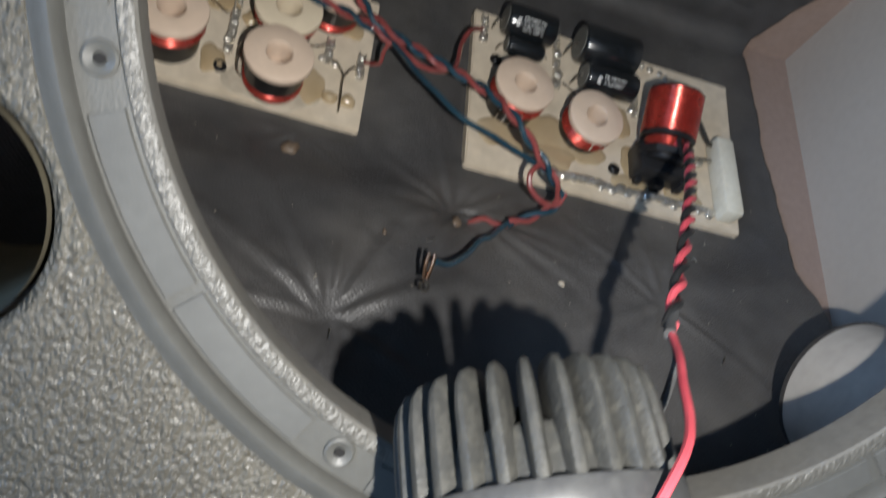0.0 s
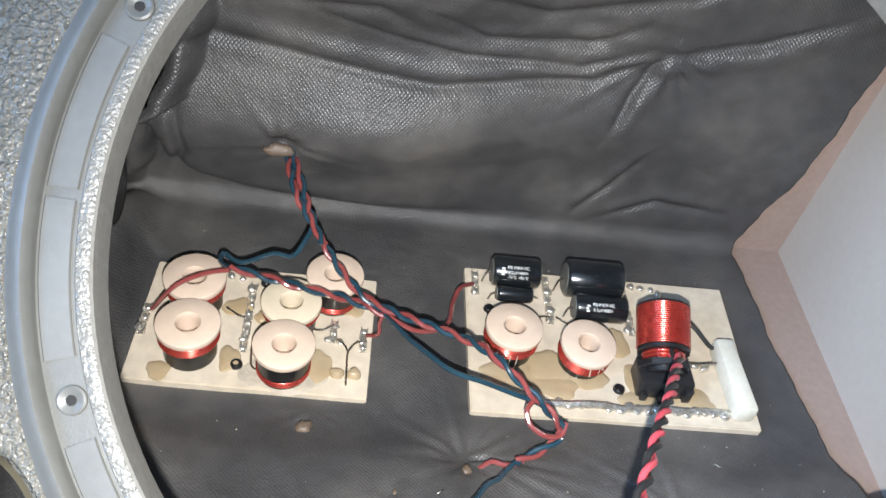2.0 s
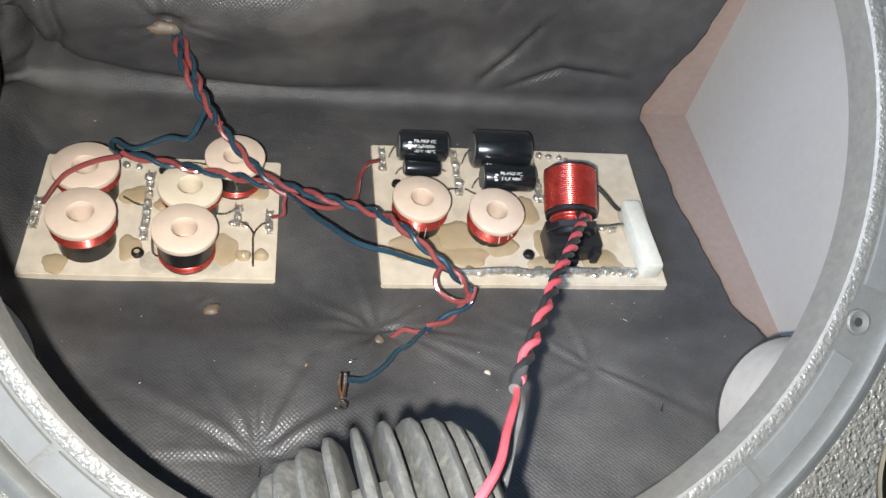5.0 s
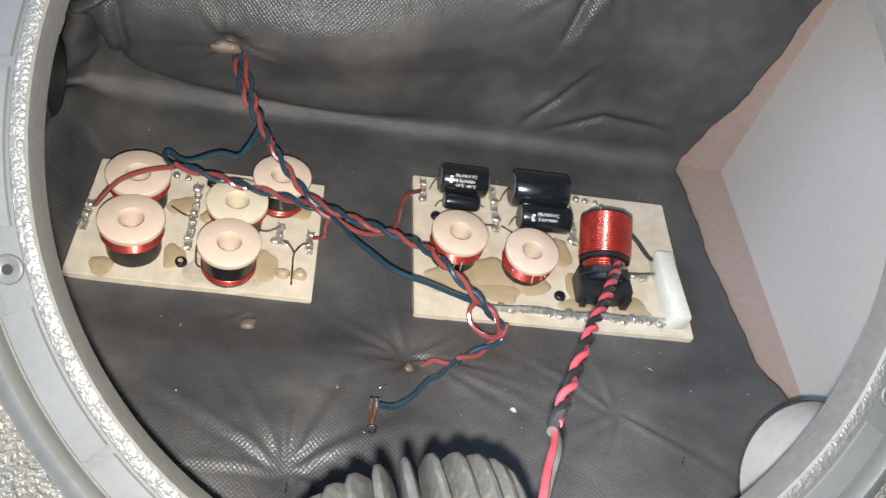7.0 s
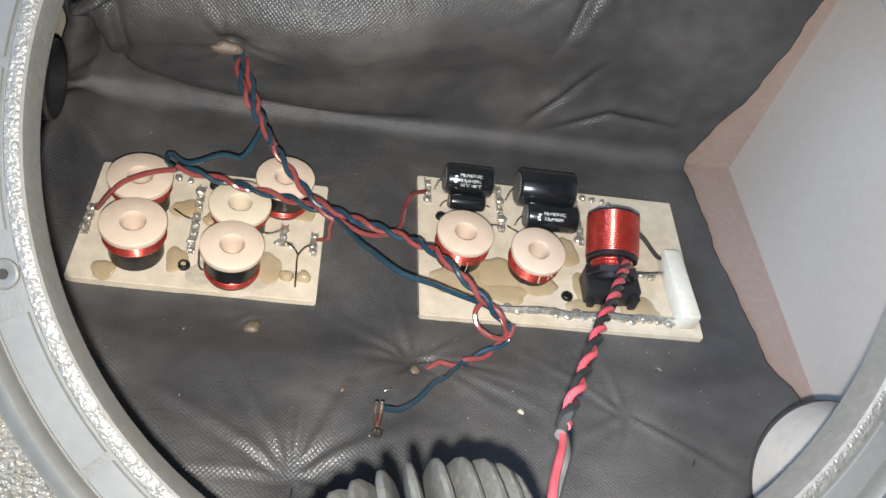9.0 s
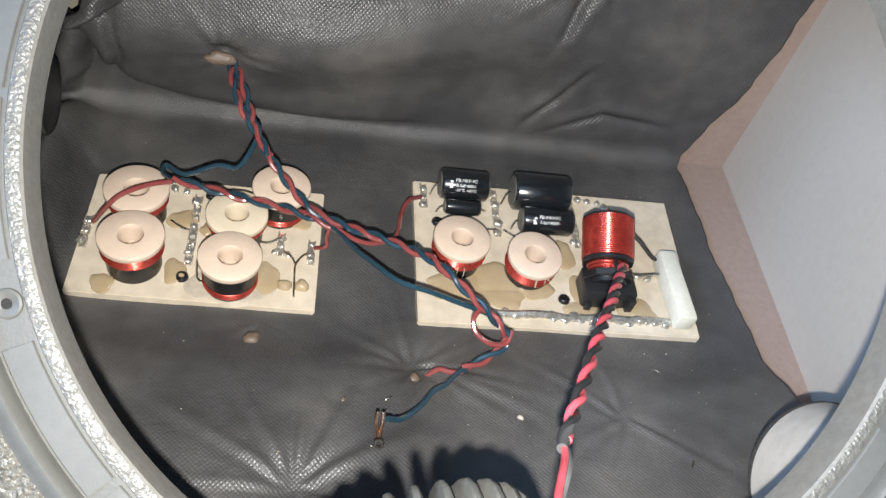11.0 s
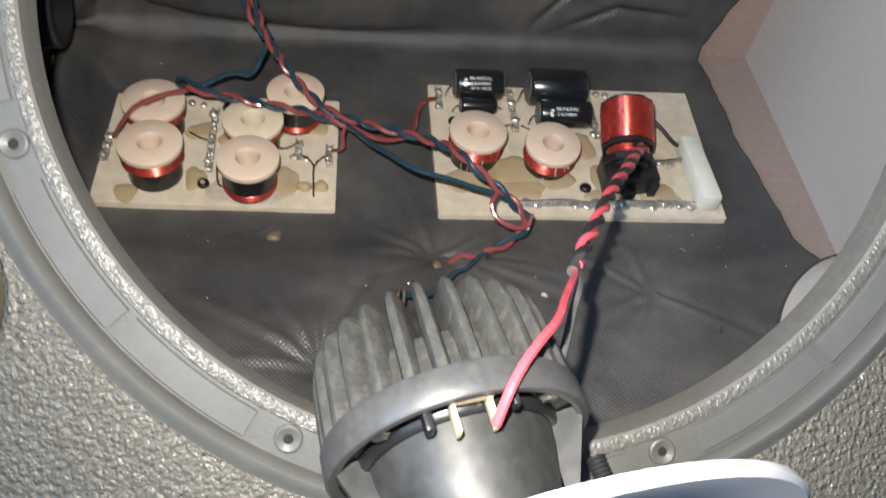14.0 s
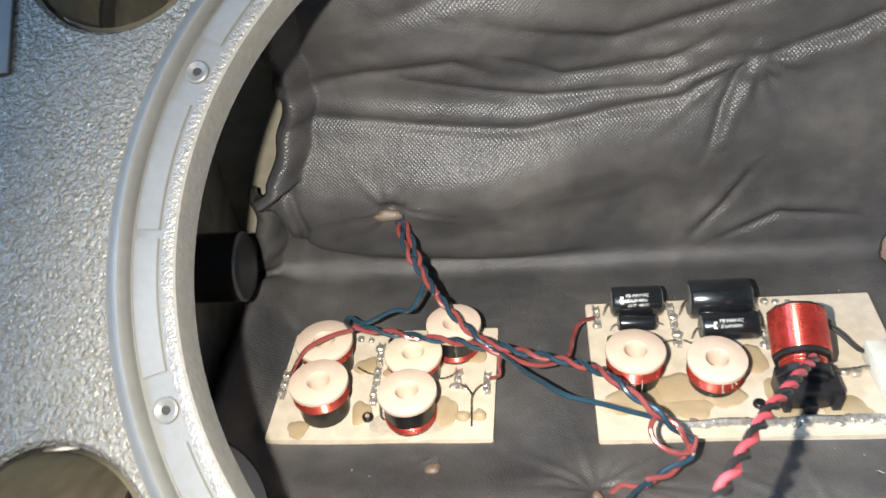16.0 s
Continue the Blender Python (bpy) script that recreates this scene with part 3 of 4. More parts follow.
def air_coil(parent, x, y, r, top, plastic, red_share, seed, tilt=0.0, red_low=False):
    """A wound air-core inductor: round flange with a centre bore over red wire and black tape, glued down."""
    M = pose(x, y, BT, tilt, 0, seed * 70)
    core = bmesh.new()
    h = top - BT
    lathe(core, [(r * 0.84, 0.0004), (r * 0.86, h * 0.5), (r * 0.86, h - 0.003)], 40)
    coil = part("inductor", core, BLACKTAPE, parent, "air-core inductor with black tape over red copper windings")
    coil.matrix_local = M
    bm = bmesh.new()
    fl = 0.0036
    lathe(bm, [(r * 0.30, h - 0.016), (r * 0.36, h - 0.004), (r * 0.37, h - 0.0006), (r * 0.40, h), (r * 0.95, h), (r * 0.99, h - 0.0005), (r, h - 0.0012), (r, h - fl + 0.0006), (r * 0.985, h - fl), (r * 0.6, h - fl)], 56)
    bm.faces.new([bm.verts.new((r * 0.31 * math.cos(2 * math.pi * i / 24), r * 0.31 * math.sin(2 * math.pi * i / 24), h - 0.0125)) for i in range(24)])
    part("flange", bm, plastic, coil, "cream plastic bobbin flange with a round bore")
    bm = bmesh.new()
    if red_low:
        helix_winding(bm, r * 0.87, 0.002, 0.002 + (h - fl) * red_share, 0.0006)
    else:
        helix_winding(bm, r * 0.945, h - fl - (h - fl) * red_share, h - fl, 0.0006)
    part("winding", bm, COPPER, coil, "red enamelled copper wire")
    return coil


def bead_row(parent, pts, r, seed, name="solder_joint", mat_=None):
    """Lumps of solder along a line, each a part."""
    rng = random.Random(seed)
    for k, (x, y) in enumerate(pts):
        bm = bmesh.new()
        blob(bm, 0, 0, 0, r * rng.uniform(0.65, 1.2), r * rng.uniform(0.6, 1.0), r * rng.uniform(0.5, 1.0), seed + k * 1.7, 12)
        part(name, bm, mat_ or SOLDER, parent).matrix_local = pose(x + rng.uniform(-0.0008, 0.0008), y + rng.uniform(-0.0010, 0.0010), BT - 0.0001, 0, 0, rng.uniform(0, 180))


def tag_strip(parent, x, y0, y1, w=0.0042):
    """A tinned tag strip with folded eyelets, nailed to the board."""
    n = max(2, int((y1 - y0) / 0.0065))
    for k in range(n):
        yc = y0 + (k + 0.5) * (y1 - y0) / n
        h = (y1 - y0) / n * 0.44
        bm = bmesh.new()
        box(bm, -w / 2, w / 2, -h, h, 0.0, 0.0007, 0.0002)
        box(bm, -w / 2, -w / 2 + 0.0007, -h * 0.8, h * 0.8, 0.0, 0.0032, 0.0002)
        box(bm, w / 2 - 0.0007, w / 2, -h * 0.8, h * 0.8, 0.0, 0.0026, 0.0002)
        part("solder_tag", bm, SOLDER, parent, "tinned solder tag").matrix_local = pose(x, yc, BT, 0, 0, 6 * math.sin(5 * k))


def glue_patch(parent, x, y, rx, ry, h, seed, material=None, name="glue_blob"):
    bm = bmesh.new()
    blob(bm, x, y, BT - 0.0002, rx, ry, h, seed, 28)
    return part(name, bm, material or GLUE, parent)


def board_screw(parent, x, y):
    bm = bmesh.new()
    lathe(bm, [(0.0036, 0.0), (0.0034, 0.0014), (0.0026, 0.0022), (0.0016, 0.0022), (0.0012, 0.0010)], 20)
    bm.faces.new([bm.verts.new((0.0013 * math.cos(i * math.pi / 3), 0.0013 * math.sin(i * math.pi / 3), 0.0011)) for i in range(6)])
    part("mounting_screw", bm, BLACKMETAL, parent, "black countersunk screw").matrix_local = pose(x, y, BT)


def plank(parent, corners):
    """The board itself, with slightly chipped edges."""
    bm = bmesh.new()
    top = [bm.verts.new((x, y, BT)) for x, y in corners]
    bot = [bm.verts.new((x, y, 0.0010)) for x, y in corners]
    bm.faces.new(top)
    bm.faces.new(bot[::-1])
    for i in range(4):
        j = (i + 1) % 4
        bm.faces.new((top[i], bot[i], bot[j], top[j]))
    bmesh.ops.bevel(bm, geom=bm.edges[:], offset=0.0007, segments=2, affect="EDGES")
    return part("plywood", bm, BIRCH, parent, "pale birch plywood board", smooth=False)


left_board = thing("crossover_board", "birch plywood crossover board with five glued inductors", "circuit board", group="crossover boards")
plank(left_board, [(-0.187, 0.0055), (-0.0572, 0.0025), (-0.0545, 0.090), (-0.1845, 0.0905)])
air_coil(left_board, -0.1575, 0.0612, 0.0173, 0.0348, CREAM, 0.28, 1)
air_coil(left_board, -0.1545, 0.0262, 0.0170, 0.0370, CREAM, 0.34, 2)
air_coil(left_board, -0.1030, 0.0512, 0.0170, 0.0323, IVORY, 0.25, 3)
air_coil(left_board, -0.1035, 0.0185, 0.0167, 0.0353, CREAM, 0.22, 4, 0, True)
air_coil(left_board, -0.0800, 0.0722, 0.0166, 0.0348, CREAM, 0.22, 5, 0, True)
for tx, ty0, ty1 in ((-0.1830, 0.034, 0.057), (-0.1268, 0.027, 0.078), (-0.0780, 0.038, 0.055), (-0.0607, 0.033, 0.051)):
    tag_strip(left_board, tx, ty0, ty1)
bead_row(left_board, [(-0.1825, 0.053), (-0.1835, 0.047), (-0.184, 0.039)], 0.0030, 11)
bead_row(left_board, [(-0.1275 + 0.0006 * (k % 3), 0.0735 - 0.0062 * k) for k in range(8)], 0.0028, 23)
bead_row(left_board, [(-0.0775, 0.0515), (-0.078, 0.0455), (-0.080, 0.041), (-0.0745, 0.041)], 0.0026, 41)
bead_row(left_board, [(-0.0605, 0.0475), (-0.0605, 0.041), (-0.0612, 0.036)], 0.0028, 57)
bead_row(left_board, [(-0.141, 0.083), (-0.134, 0.082)], 0.0028, 61, "solder_joint")
for a in ((-0.134, 0.060, 0.009, 0.007, 0.0016, 1), (-0.133, 0.023, 0.006, 0.010, 0.0022, 2), (-0.169, 0.012, 0.006, 0.007, 0.0020, 3), (-0.085, 0.022, 0.008, 0.010, 0.0022, 4), (-0.068, 0.066, 0.007, 0.007, 0.0020, 5), (-0.093, 0.060, 0.006, 0.006, 0.0018, 6), (-0.1185, 0.053, 0.005, 0.005, 0.0025, 7)):
    glue_patch(left_board, *a)
glue_patch(left_board, -0.102, 0.014, 0.024, 0.013, 0.0009, 9, CLEARGLUE)
board_screw(left_board, -0.1290, 0.0190)
board_screw(left_board, -0.1200, 0.0800)
# small brown disc capacitor held by a bent lead
bm = bmesh.new()
blob(bm, -0.0745, 0.0175, BT, 0.0042, 0.0032, 0.004, 3, 16)
part("disc_capacitor", bm, GLUE, left_board, "small amber drop capacitor")
bm = bmesh.new()
blob(bm, -0.0650, 0.0180, BT, 0.0042, 0.0034, 0.004, 5, 16)
part("disc_capacitor", bm, GLUE, left_board, "small amber drop capacitor")
for pts in ([(-0.069, 0.010, BT + 0.001), (-0.0692, 0.020, BT + 0.003), (-0.0690, 0.031, BT + 0.003), (-0.0645, 0.0385, BT + 0.003), (-0.061, 0.040, BT + 0.002)],
            [(-0.069, 0.031, BT + 0.003), (-0.0715, 0.036, BT + 0.003), (-0.076, 0.0405, BT + 0.002)],
            [(-0.121, 0.036, BT + 0.002), (-0.1215, 0.026, BT + 0.006), (-0.1205, 0.0175, BT + 0.002), (-0.116, 0.015, BT + 0.002)],
            [(-0.098, 0.065, BT + 0.003), (-0.095, 0.051, BT + 0.001), (-0.086, 0.046, BT + 0.002), (-0.078, 0.050, BT + 0.003)],
            [(-0.140, 0.058, BT + 0.001), (-0.132, 0.051, BT + 0.003), (-0.128, 0.051, BT + 0.002)]):
    wire("component_lead", pts, 0.0006, STEEL, left_board)

right_board = thing("crossover_board", "birch plywood crossover board with capacitors, coils and a white resistor", "circuit board", group="crossover boards")
plank(right_board, [(0.0, 0.0), (0.1705, 0.0), (0.1745, 0.1095), (0.0012, 0.1085)])
air_coil(right_board, 0.0240, 0.0448, 0.0168, 0.0346, CREAM, 0.45, 6)
air_coil(right_board, 0.0675, 0.0398, 0.0163, 0.0328, CREAM, 0.50, 0, 5)
board_screw(right_board, 0.0885, 0.0215)
board_screw(right_board, 0.0150, 0.0745)


def film_capacitor(x0, x1, y, z, r, text):
    """A sleeved film capacitor lying along the board, with grey potted ends and wire leads."""
    L = x1 - x0
    bm = bmesh.new()
    capped(bm, [(r * 0.82, -L / 2), (r * 0.93, -L / 2 + 0.0004), (r, -L / 2 + 0.0016), (r, L / 2 - 0.0016), (r * 0.93, L / 2 - 0.0004), (r * 0.82, L / 2)], 40)
    cap = part("capacitor", bm, SHRINK, right_board, "black sleeved film capacitor")
    cap.matrix_local = pose((x0 + x1) / 2, y, z, 0, 90, 0)
    for s in (-1, 1):
        bm = bmesh.new()
        capped(bm, [(r * 0.80, 0), (r * 0.78, 0.0004)], 32)
        part("end_seal", bm, CAPEND, cap).matrix_local = pose(0, 0, s * (L / 2 + 0.0001), 0 if s > 0 else 180, 0, 0)
        wire("lead", [(0, 0, s * L / 2), (0.3 * r, 0, s * (L / 2 + 0.003)), (z - BT - 0.001, 0.002 * s, s * (L / 2 + 0.005))], 0.0006, STEEL, cap)
    for k, (line, size) in enumerate(text):
        fc = bpy.data.curves.new("print", "FONT")
        fc.body, fc.size, fc.align_x, fc.align_y, fc.extrude = line, size, "CENTER", "CENTER", 0.00005
        tmp = new("print", fc)
        me = bpy.data.meshes.new_from_object(tmp)
        scene.collection.objects.unlink(tmp)
        bpy.data.objects.remove(tmp)
        me.materials.clear()
        me.materials.append(PRINT)
        # wrap the letters round the sleeve
        a0 = radians(62 - 26 * k * size / 0.0032 * 0.0085 / r)
        for v in me.vertices:
            a = a0 + v.co.y / r
            v.co = Vector((-(r + 0.00012 + v.co.z) * math.sin(a), -(r + 0.00012 + v.co.z) * math.cos(a), v.co.x))
        ob = new("print", me)
        ob.parent = cap
    return cap


C1 = film_capacitor(0.0165, 0.0465, 0.0985, BT + 0.0098, 0.0095, [("PB-MKP-FC", 0.0029), ("3.3µF/400V-", 0.0026), ("-25°C +85°C", 0.0025)])
C4 = film_capacitor(0.0195, 0.0415, 0.0840, BT + 0.0052, 0.0050, [])
C2 = film_capacitor(0.0625, 0.0985, 0.0955, BT + 0.0122, 0.0120, [])
C3 = film_capacitor(0.0665, 0.0990, 0.0750, BT + 0.0088, 0.0086, [("PB-MKP-FC", 0.0029), ("3.3µF/400V-", 0.0026)])
# printed emblems in front of the lettering: three short curved strokes
for cap, rr_ in ((C1, 0.0095), (C3, 0.0086)):
    for k, (aa, z0, z1) in enumerate(((54, -0.0106, -0.0086), (44, -0.0110, -0.0092), (34, -0.0104, -0.0084))):
        bm = bmesh.new()
        lathe(bm, [(rr_ + 0.0001, z0), (rr_ + 0.0002, z0), (rr_ + 0.0002, z1), (rr_ + 0.0001, z1)], 8, pose(0, 0, 0, 0, 0, 0), 180 + aa - 3.5, 180 + aa + 3.5)
        part("emblem", bm, PRINT, cap)

# the upright wire-wound coil: black bobbin on its side, thick red copper, black terminals block below
BOB = pose(0.1130, 0.0430, BT + 0.0205, -68, 0, -4)
bm = bmesh.new()
capped(bm, [(0.0110, -0.0200), (0.0110, 0.0200)], 40)
bobbin = part("choke", bm, BLACKPLASTIC, right_board, "large wire-wound choke with thick red copper turns on a black bobbin")
bobbin.matrix_local = BOB
bm = bmesh.new()
helix_winding(bm, 0.0153, -0.0045, 0.0205, 0.00062, None, 56)
part("winding", bm, COPPER, bobbin, "thick red enamelled copper turns")
for z0, z1, rr_ in ((0.0205, 0.0218, 0.0158), (-0.0072, -0.0045, 0.0157)):
    bm = bmesh.new()
    capped(bm, [(rr_ - 0.0006, z0), (rr_, z0 + 0.0005), (rr_, z1 - 0.0005), (rr_ - 0.0006, z1)], 10)
    part("bobbin_flange", bm, BLACKPLASTIC, bobbin)
bm = bmesh.new()
helix_winding(bm, 0.0120, -0.0135, -0.0072, 0.0009, None, 40)
part("winding", bm, COPPER, bobbin, "red copper turns showing under the tape")
bm = bmesh.new()
capped(bm, [(0.0145, -0.0175), (0.0152, -0.0168), (0.0152, -0.0135), (0.0145, -0.0130)], 8)
part("bobbin_flange", bm, BLACKPLASTIC, bobbin)
bm = bmesh.new()
box(bm, 0.0975, 0.1290, 0.0170, 0.0360, BT, BT + 0.0150, 0.0012)
part("bobbin_foot", bm, BLACKPLASTIC, right_board, "black moulded foot of the choke")
for x, y, w, h in ((0.1010, 0.0160, 0.004, 0.006), (0.1265, 0.0165, 0.0045, 0.012), (0.1290, 0.0300, 0.004, 0.010), (0.1130, 0.0155, 0.006, 0.008), (0.1320, 0.0250, 0.003, 0.005)):
    bm = bmesh.new()
    box(bm, x - w / 2, x + w / 2, y - w / 2, y + w / 2, BT, BT + h, 0.0006)
    part("bobbin_lug", bm, BLACKPLASTIC, right_board)
for x, y in ((0.1290, 0.0745), (0.1325, 0.0690)):
    bm = bmesh.new()
    box(bm, x - 0.0022, x + 0.0022, y - 0.002, y + 0.002, BT, BT + 0.016, 0.0005)
    part("bobbin_lug", bm, BLACKPLASTIC, right_board)

# white cement resistor with chamfered long edges
bm = bmesh.new()
box(bm, -0.0060, 0.0060, -0.0260, 0.0260, 0.0, 0.0130, 0.0022)
res = part("resistor", bm, CERAMIC, right_board, "white ceramic block resistor")
res.matrix_local = pose(0.1585, 0.0305, BT, 0, 0, 1.5)
wire("resistor_lead", [(0.1335, 0.0650, BT + 0.017), (0.140, 0.060, BT + 0.014), (0.149, 0.053, BT + 0.008), (0.1545, 0.0535, BT + 0.006)], 0.0013, BLACKWIRE, right_board, "black sleeved lead")
wire("resistor_lead", [(0.131, 0.0430, BT + 0.002), (0.142, 0.0425, BT + 0.003), (0.152, 0.0425, BT + 0.005)], 0.0011, STEEL, right_board)
bm = bmesh.new()
blob(bm, 0.1340, 0.0660, BT + 0.012, 0.0035, 0.0035, 0.007, 9, 14)
part("terminal_cap", bm, BLACKPLASTIC, right_board)
# solder rails
for tx, ty0, ty1 in ((0.0070, 0.085, 0.105), (0.0528, 0.066, 0.105), (0.1038, 0.062, 0.103)):
    tag_strip(right_board, tx, ty0, ty1)
bead_row(right_board, [(0.0070, 0.1010), (0.0072, 0.0950), (0.0070, 0.0880)], 0.0030, 71)
bead_row(right_board, [(0.0525, 0.1010), (0.0530, 0.0930), (0.0525, 0.0850), (0.0540, 0.0770), (0.0525, 0.0700)], 0.0033, 81)
bead_row(right_board, [(0.1045, 0.0990), (0.1030, 0.0890), (0.1040, 0.0760), (0.1030, 0.0660)], 0.0032, 91)
bead_row(right_board, [(0.1100, 0.1030), (0.1170, 0.1035), (0.1240, 0.1030), (0.1290, 0.0995)], 0.0032, 101)
bead_row(right_board, [(0.0460 + 0.00575 * k, 0.0085 + 0.0010 * math.sin(k * 1.7)) for k in range(20)], 0.0034, 131)
wire("bus_lead", [(0.040, 0.0090, BT + 0.001), (0.075, 0.0080, BT + 0.0015), (0.110, 0.0090, BT + 0.001), (0.155, 0.0080, BT + 0.0015)], 0.0023, SOLDER, right_board, wobble=0.0016)
bead_row(right_board, [(0.140, 0.0425), (0.146, 0.0415)], 0.0030, 171)
wire("component_lead", [(0.037, 0.062, BT + 0.003), (0.045, 0.069, BT + 0.003), (0.052, 0.070, BT + 0.003)], 0.0006, STEEL, right_board)
wire("component_lead", [(0.056, 0.070, BT + 0.003), (0.063, 0.065, BT + 0.003), (0.066, 0.060, BT + 0.003)], 0.0006, STEEL, right_board)
for a in ((0.027, 0.0280, 0.020, 0.012, 0.0014, 12), (0.048, 0.0330, 0.016, 0.013, 0.0018, 13), (0.071, 0.0280, 0.012, 0.008, 0.0016, 14), (0.098, 0.0135, 0.012, 0.007, 0.0016, 15), (0.132, 0.0170, 0.014, 0.009, 0.0022, 16), (0.1010, 0.0300, 0.008, 0.011, 0.0018, 26), (0.050, 0.0200, 0.016, 0.008, 0.0014, 27), (0.094, 0.0560, 0.007, 0.013, 0.0016, 17), (0.015, 0.0230, 0.010, 0.007, 0.0012, 18), (0.030, 0.0750, 0.010, 0.004, 0.0030, 19)):
    glue_patch(right_board, *a)
# milky strings of glue on the tilted coil
for k in range(6):
    a = radians(205 + k * 19 + 9 * math.sin(k * 2.3))
    cx, cy = 0.069 + 0.0158 * math.cos(a), 0.0402 + 0.0158 * math.sin(a)
    wire("glue_string", [(cx, cy, 0.031 - 0.0006 * k % 3 * 0.001), (cx + 0.0012 * math.cos(a) - 0.0022 * math.sin(3.1 * k), cy + 0.0012 * math.sin(a), 0.026), (cx + 0.0010 * math.cos(a) + 0.0006, cy + 0.001 * math.sin(a), 0.020 + 0.003 * (k % 3))], 0.00028 + 0.0002 * (k % 2), CLEARGLUE, right_board)
for k in range(4):
    a = radians(235 + k * 14)
    cx, cy = 0.024 + 0.0158 * math.cos(a), 0.0448 + 0.0158 * math.sin(a)
    wire("glue_string", [(cx, cy, 0.026), (cx + 0.0010 * math.cos(a), cy + 0.001 * math.sin(a), 0.021), (cx, cy, 0.015)], 0.0003, CLEARGLUE, right_board)

# ---------------------------------------------------------------- loose cables
WR = 0.00140


def lift(pts):
    """Keeps a wire's points just above the felt."""
    return [(x, y, max(z, felt_z(x, y) + WR + 0.0006)) for x, y, z in pts]


harness = thing("wire_harness", "dull red and dark blue twisted wires across the boards", "wires")
TW = ((REDWIRE, BLUEWIRE), ("red_wire", "blue_wire"))
twisted([(-0.1120, 0.1320, 0.0720), (-0.1090, 0.1230, 0.0710), (-0.1040, 0.1110, 0.0660), (-0.0960, 0.0890, 0.0600), (-0.0850, 0.0700, 0.0540), (-0.0660, 0.0500, 0.0450), (-0.0490, 0.0390, 0.0450), (-0.0180, 0.0240, 0.0490), (-0.0030, 0.0110, 0.0560), (0.0080, -0.0010, 0.0580), (0.0220, -0.0130, 0.0530), (0.0330, -0.0190, 0.0460), (0.0420, -0.0230, 0.0370)], WR, 0.024, *TW, harness)
twisted([(-0.1140, 0.1320, 0.0710), (-0.1120, 0.1190, 0.0700), (-0.1060, 0.1020, 0.0650), (-0.0970, 0.0870, 0.0620), (-0.0880, 0.0720, 0.0580)], WR, 0.021, *TW, harness, phase=1.0)
twisted([(0.0420, -0.0230, 0.0370), (0.0410, -0.0260, 0.0310), (0.0310, -0.0325, 0.0275), (0.0190, -0.0385, 0.0265)], WR, 0.030, *TW, harness)
twisted([(-0.1380, 0.0620, 0.0430), (-0.1270, 0.0600, 0.0420), (-0.1110, 0.0570, 0.0410), (-0.0950, 0.0530, 0.0410), (-0.0800, 0.0500, 0.0410), (-0.0640, 0.0450, 0.0410), (-0.0510, 0.0390, 0.0410)], WR, 0.026, *TW, harness, phase=0.7)
wire("red_wire", lift([(0.0240, -0.0360, 0.0260), (0.0190, -0.0385, 0.0240), (0.0130, -0.0388, 0.0200), (0.0070, -0.0365, 0.0150)]) + [(0.0000, -0.0385, 0.0140), (-0.0040, -0.0395, 0.0080)], WR, REDWIRE, harness)
wire("blue_wire", lift([(0.0240, -0.0360, 0.0275), (0.0190, -0.0388, 0.0270), (0.0130, -0.0450, 0.0290), (0.0080, -0.0515, 0.0320), (0.0010, -0.0575, 0.0360), (-0.0070, -0.0690, 0.0410), (-0.0170, -0.0790, 0.0470), (-0.0250, -0.0825, 0.0530)]), WR, BLUEWIRE, harness)
wire("red_wire", [(-0.1380, 0.0600, 0.0430), (-0.1480, 0.0590, 0.0410), (-0.1570, 0.0540, 0.0410), (-0.1650, 0.0490, 0.0390), (-0.1720, 0.0480, 0.0300), (-0.1800, 0.0510, 0.0150)], WR, REDWIRE, harness)
wire("blue_wire", [(-0.1380, 0.0620, 0.0420), (-0.1450, 0.0730, 0.0360), (-0.1440, 0.0800, 0.0350), (-0.1330, 0.0730, 0.0360), (-0.1160, 0.0760, 0.0420), (-0.1050, 0.0740, 0.0440), (-0.0980, 0.0810, 0.0520), (-0.0950, 0.0840, 0.0580)], WR, BLUEWIRE, harness, wobble=0.0010)
wire("red_wire", [(-0.0510, 0.0390, 0.0410), (-0.0350, 0.0340, 0.0360), (-0.0220, 0.0390, 0.0310), (-0.0130, 0.0500, 0.0260), (-0.0090, 0.0700, 0.0210), (-0.0040, 0.0820, 0.0210), (0.0050, 0.0920, 0.0150)], WR, REDWIRE, harness)
wire("blue_wire", [(-0.0510, 0.0390, 0.0410), (-0.0400, 0.0210, 0.0460), (-0.0300, 0.0080, 0.0500), (-0.0170, -0.0030, 0.0510), (-0.0000, -0.0070, 0.0490), (0.0120, -0.0090, 0.0460), (0.0270, -0.0140, 0.0450), (0.0350, -0.0180, 0.0440)], WR, BLUEWIRE, harness, wobble=0.0008)
wire("red_wire", [(0.0260, -0.0150, 0.0490), (0.0230, -0.0180, 0.0430), (0.0250, -0.0240, 0.0390), (0.0330, -0.0280, 0.0360), (0.0420, -0.0260, 0.0340), (0.0450, -0.0200, 0.0370)], WR, REDWIRE, harness)
wire("red_wire", [(-0.0510, 0.0430, 0.0390), (-0.0530, 0.0420, 0.0300), (-0.0530, 0.0400, 0.0220), (-0.0590, 0.0440, 0.0150)], WR * 0.8, REDWIRE, harness)
bm = bmesh.new()
for s in (-1, 1):
    sweep(bm, curve_points([(-0.0280 + 0.0012 * s, -0.0811, 0.0565), (-0.0284 + 0.0014 * s, -0.0851, 0.0545), (-0.0284 + 0.0006 * s, -0.0901, 0.0505)], 0.0008), 0.0009, 8)
part("wire_ferrule", bm, TINNED, harness, "bare copper crimp at the wire end")
bm = bmesh.new()
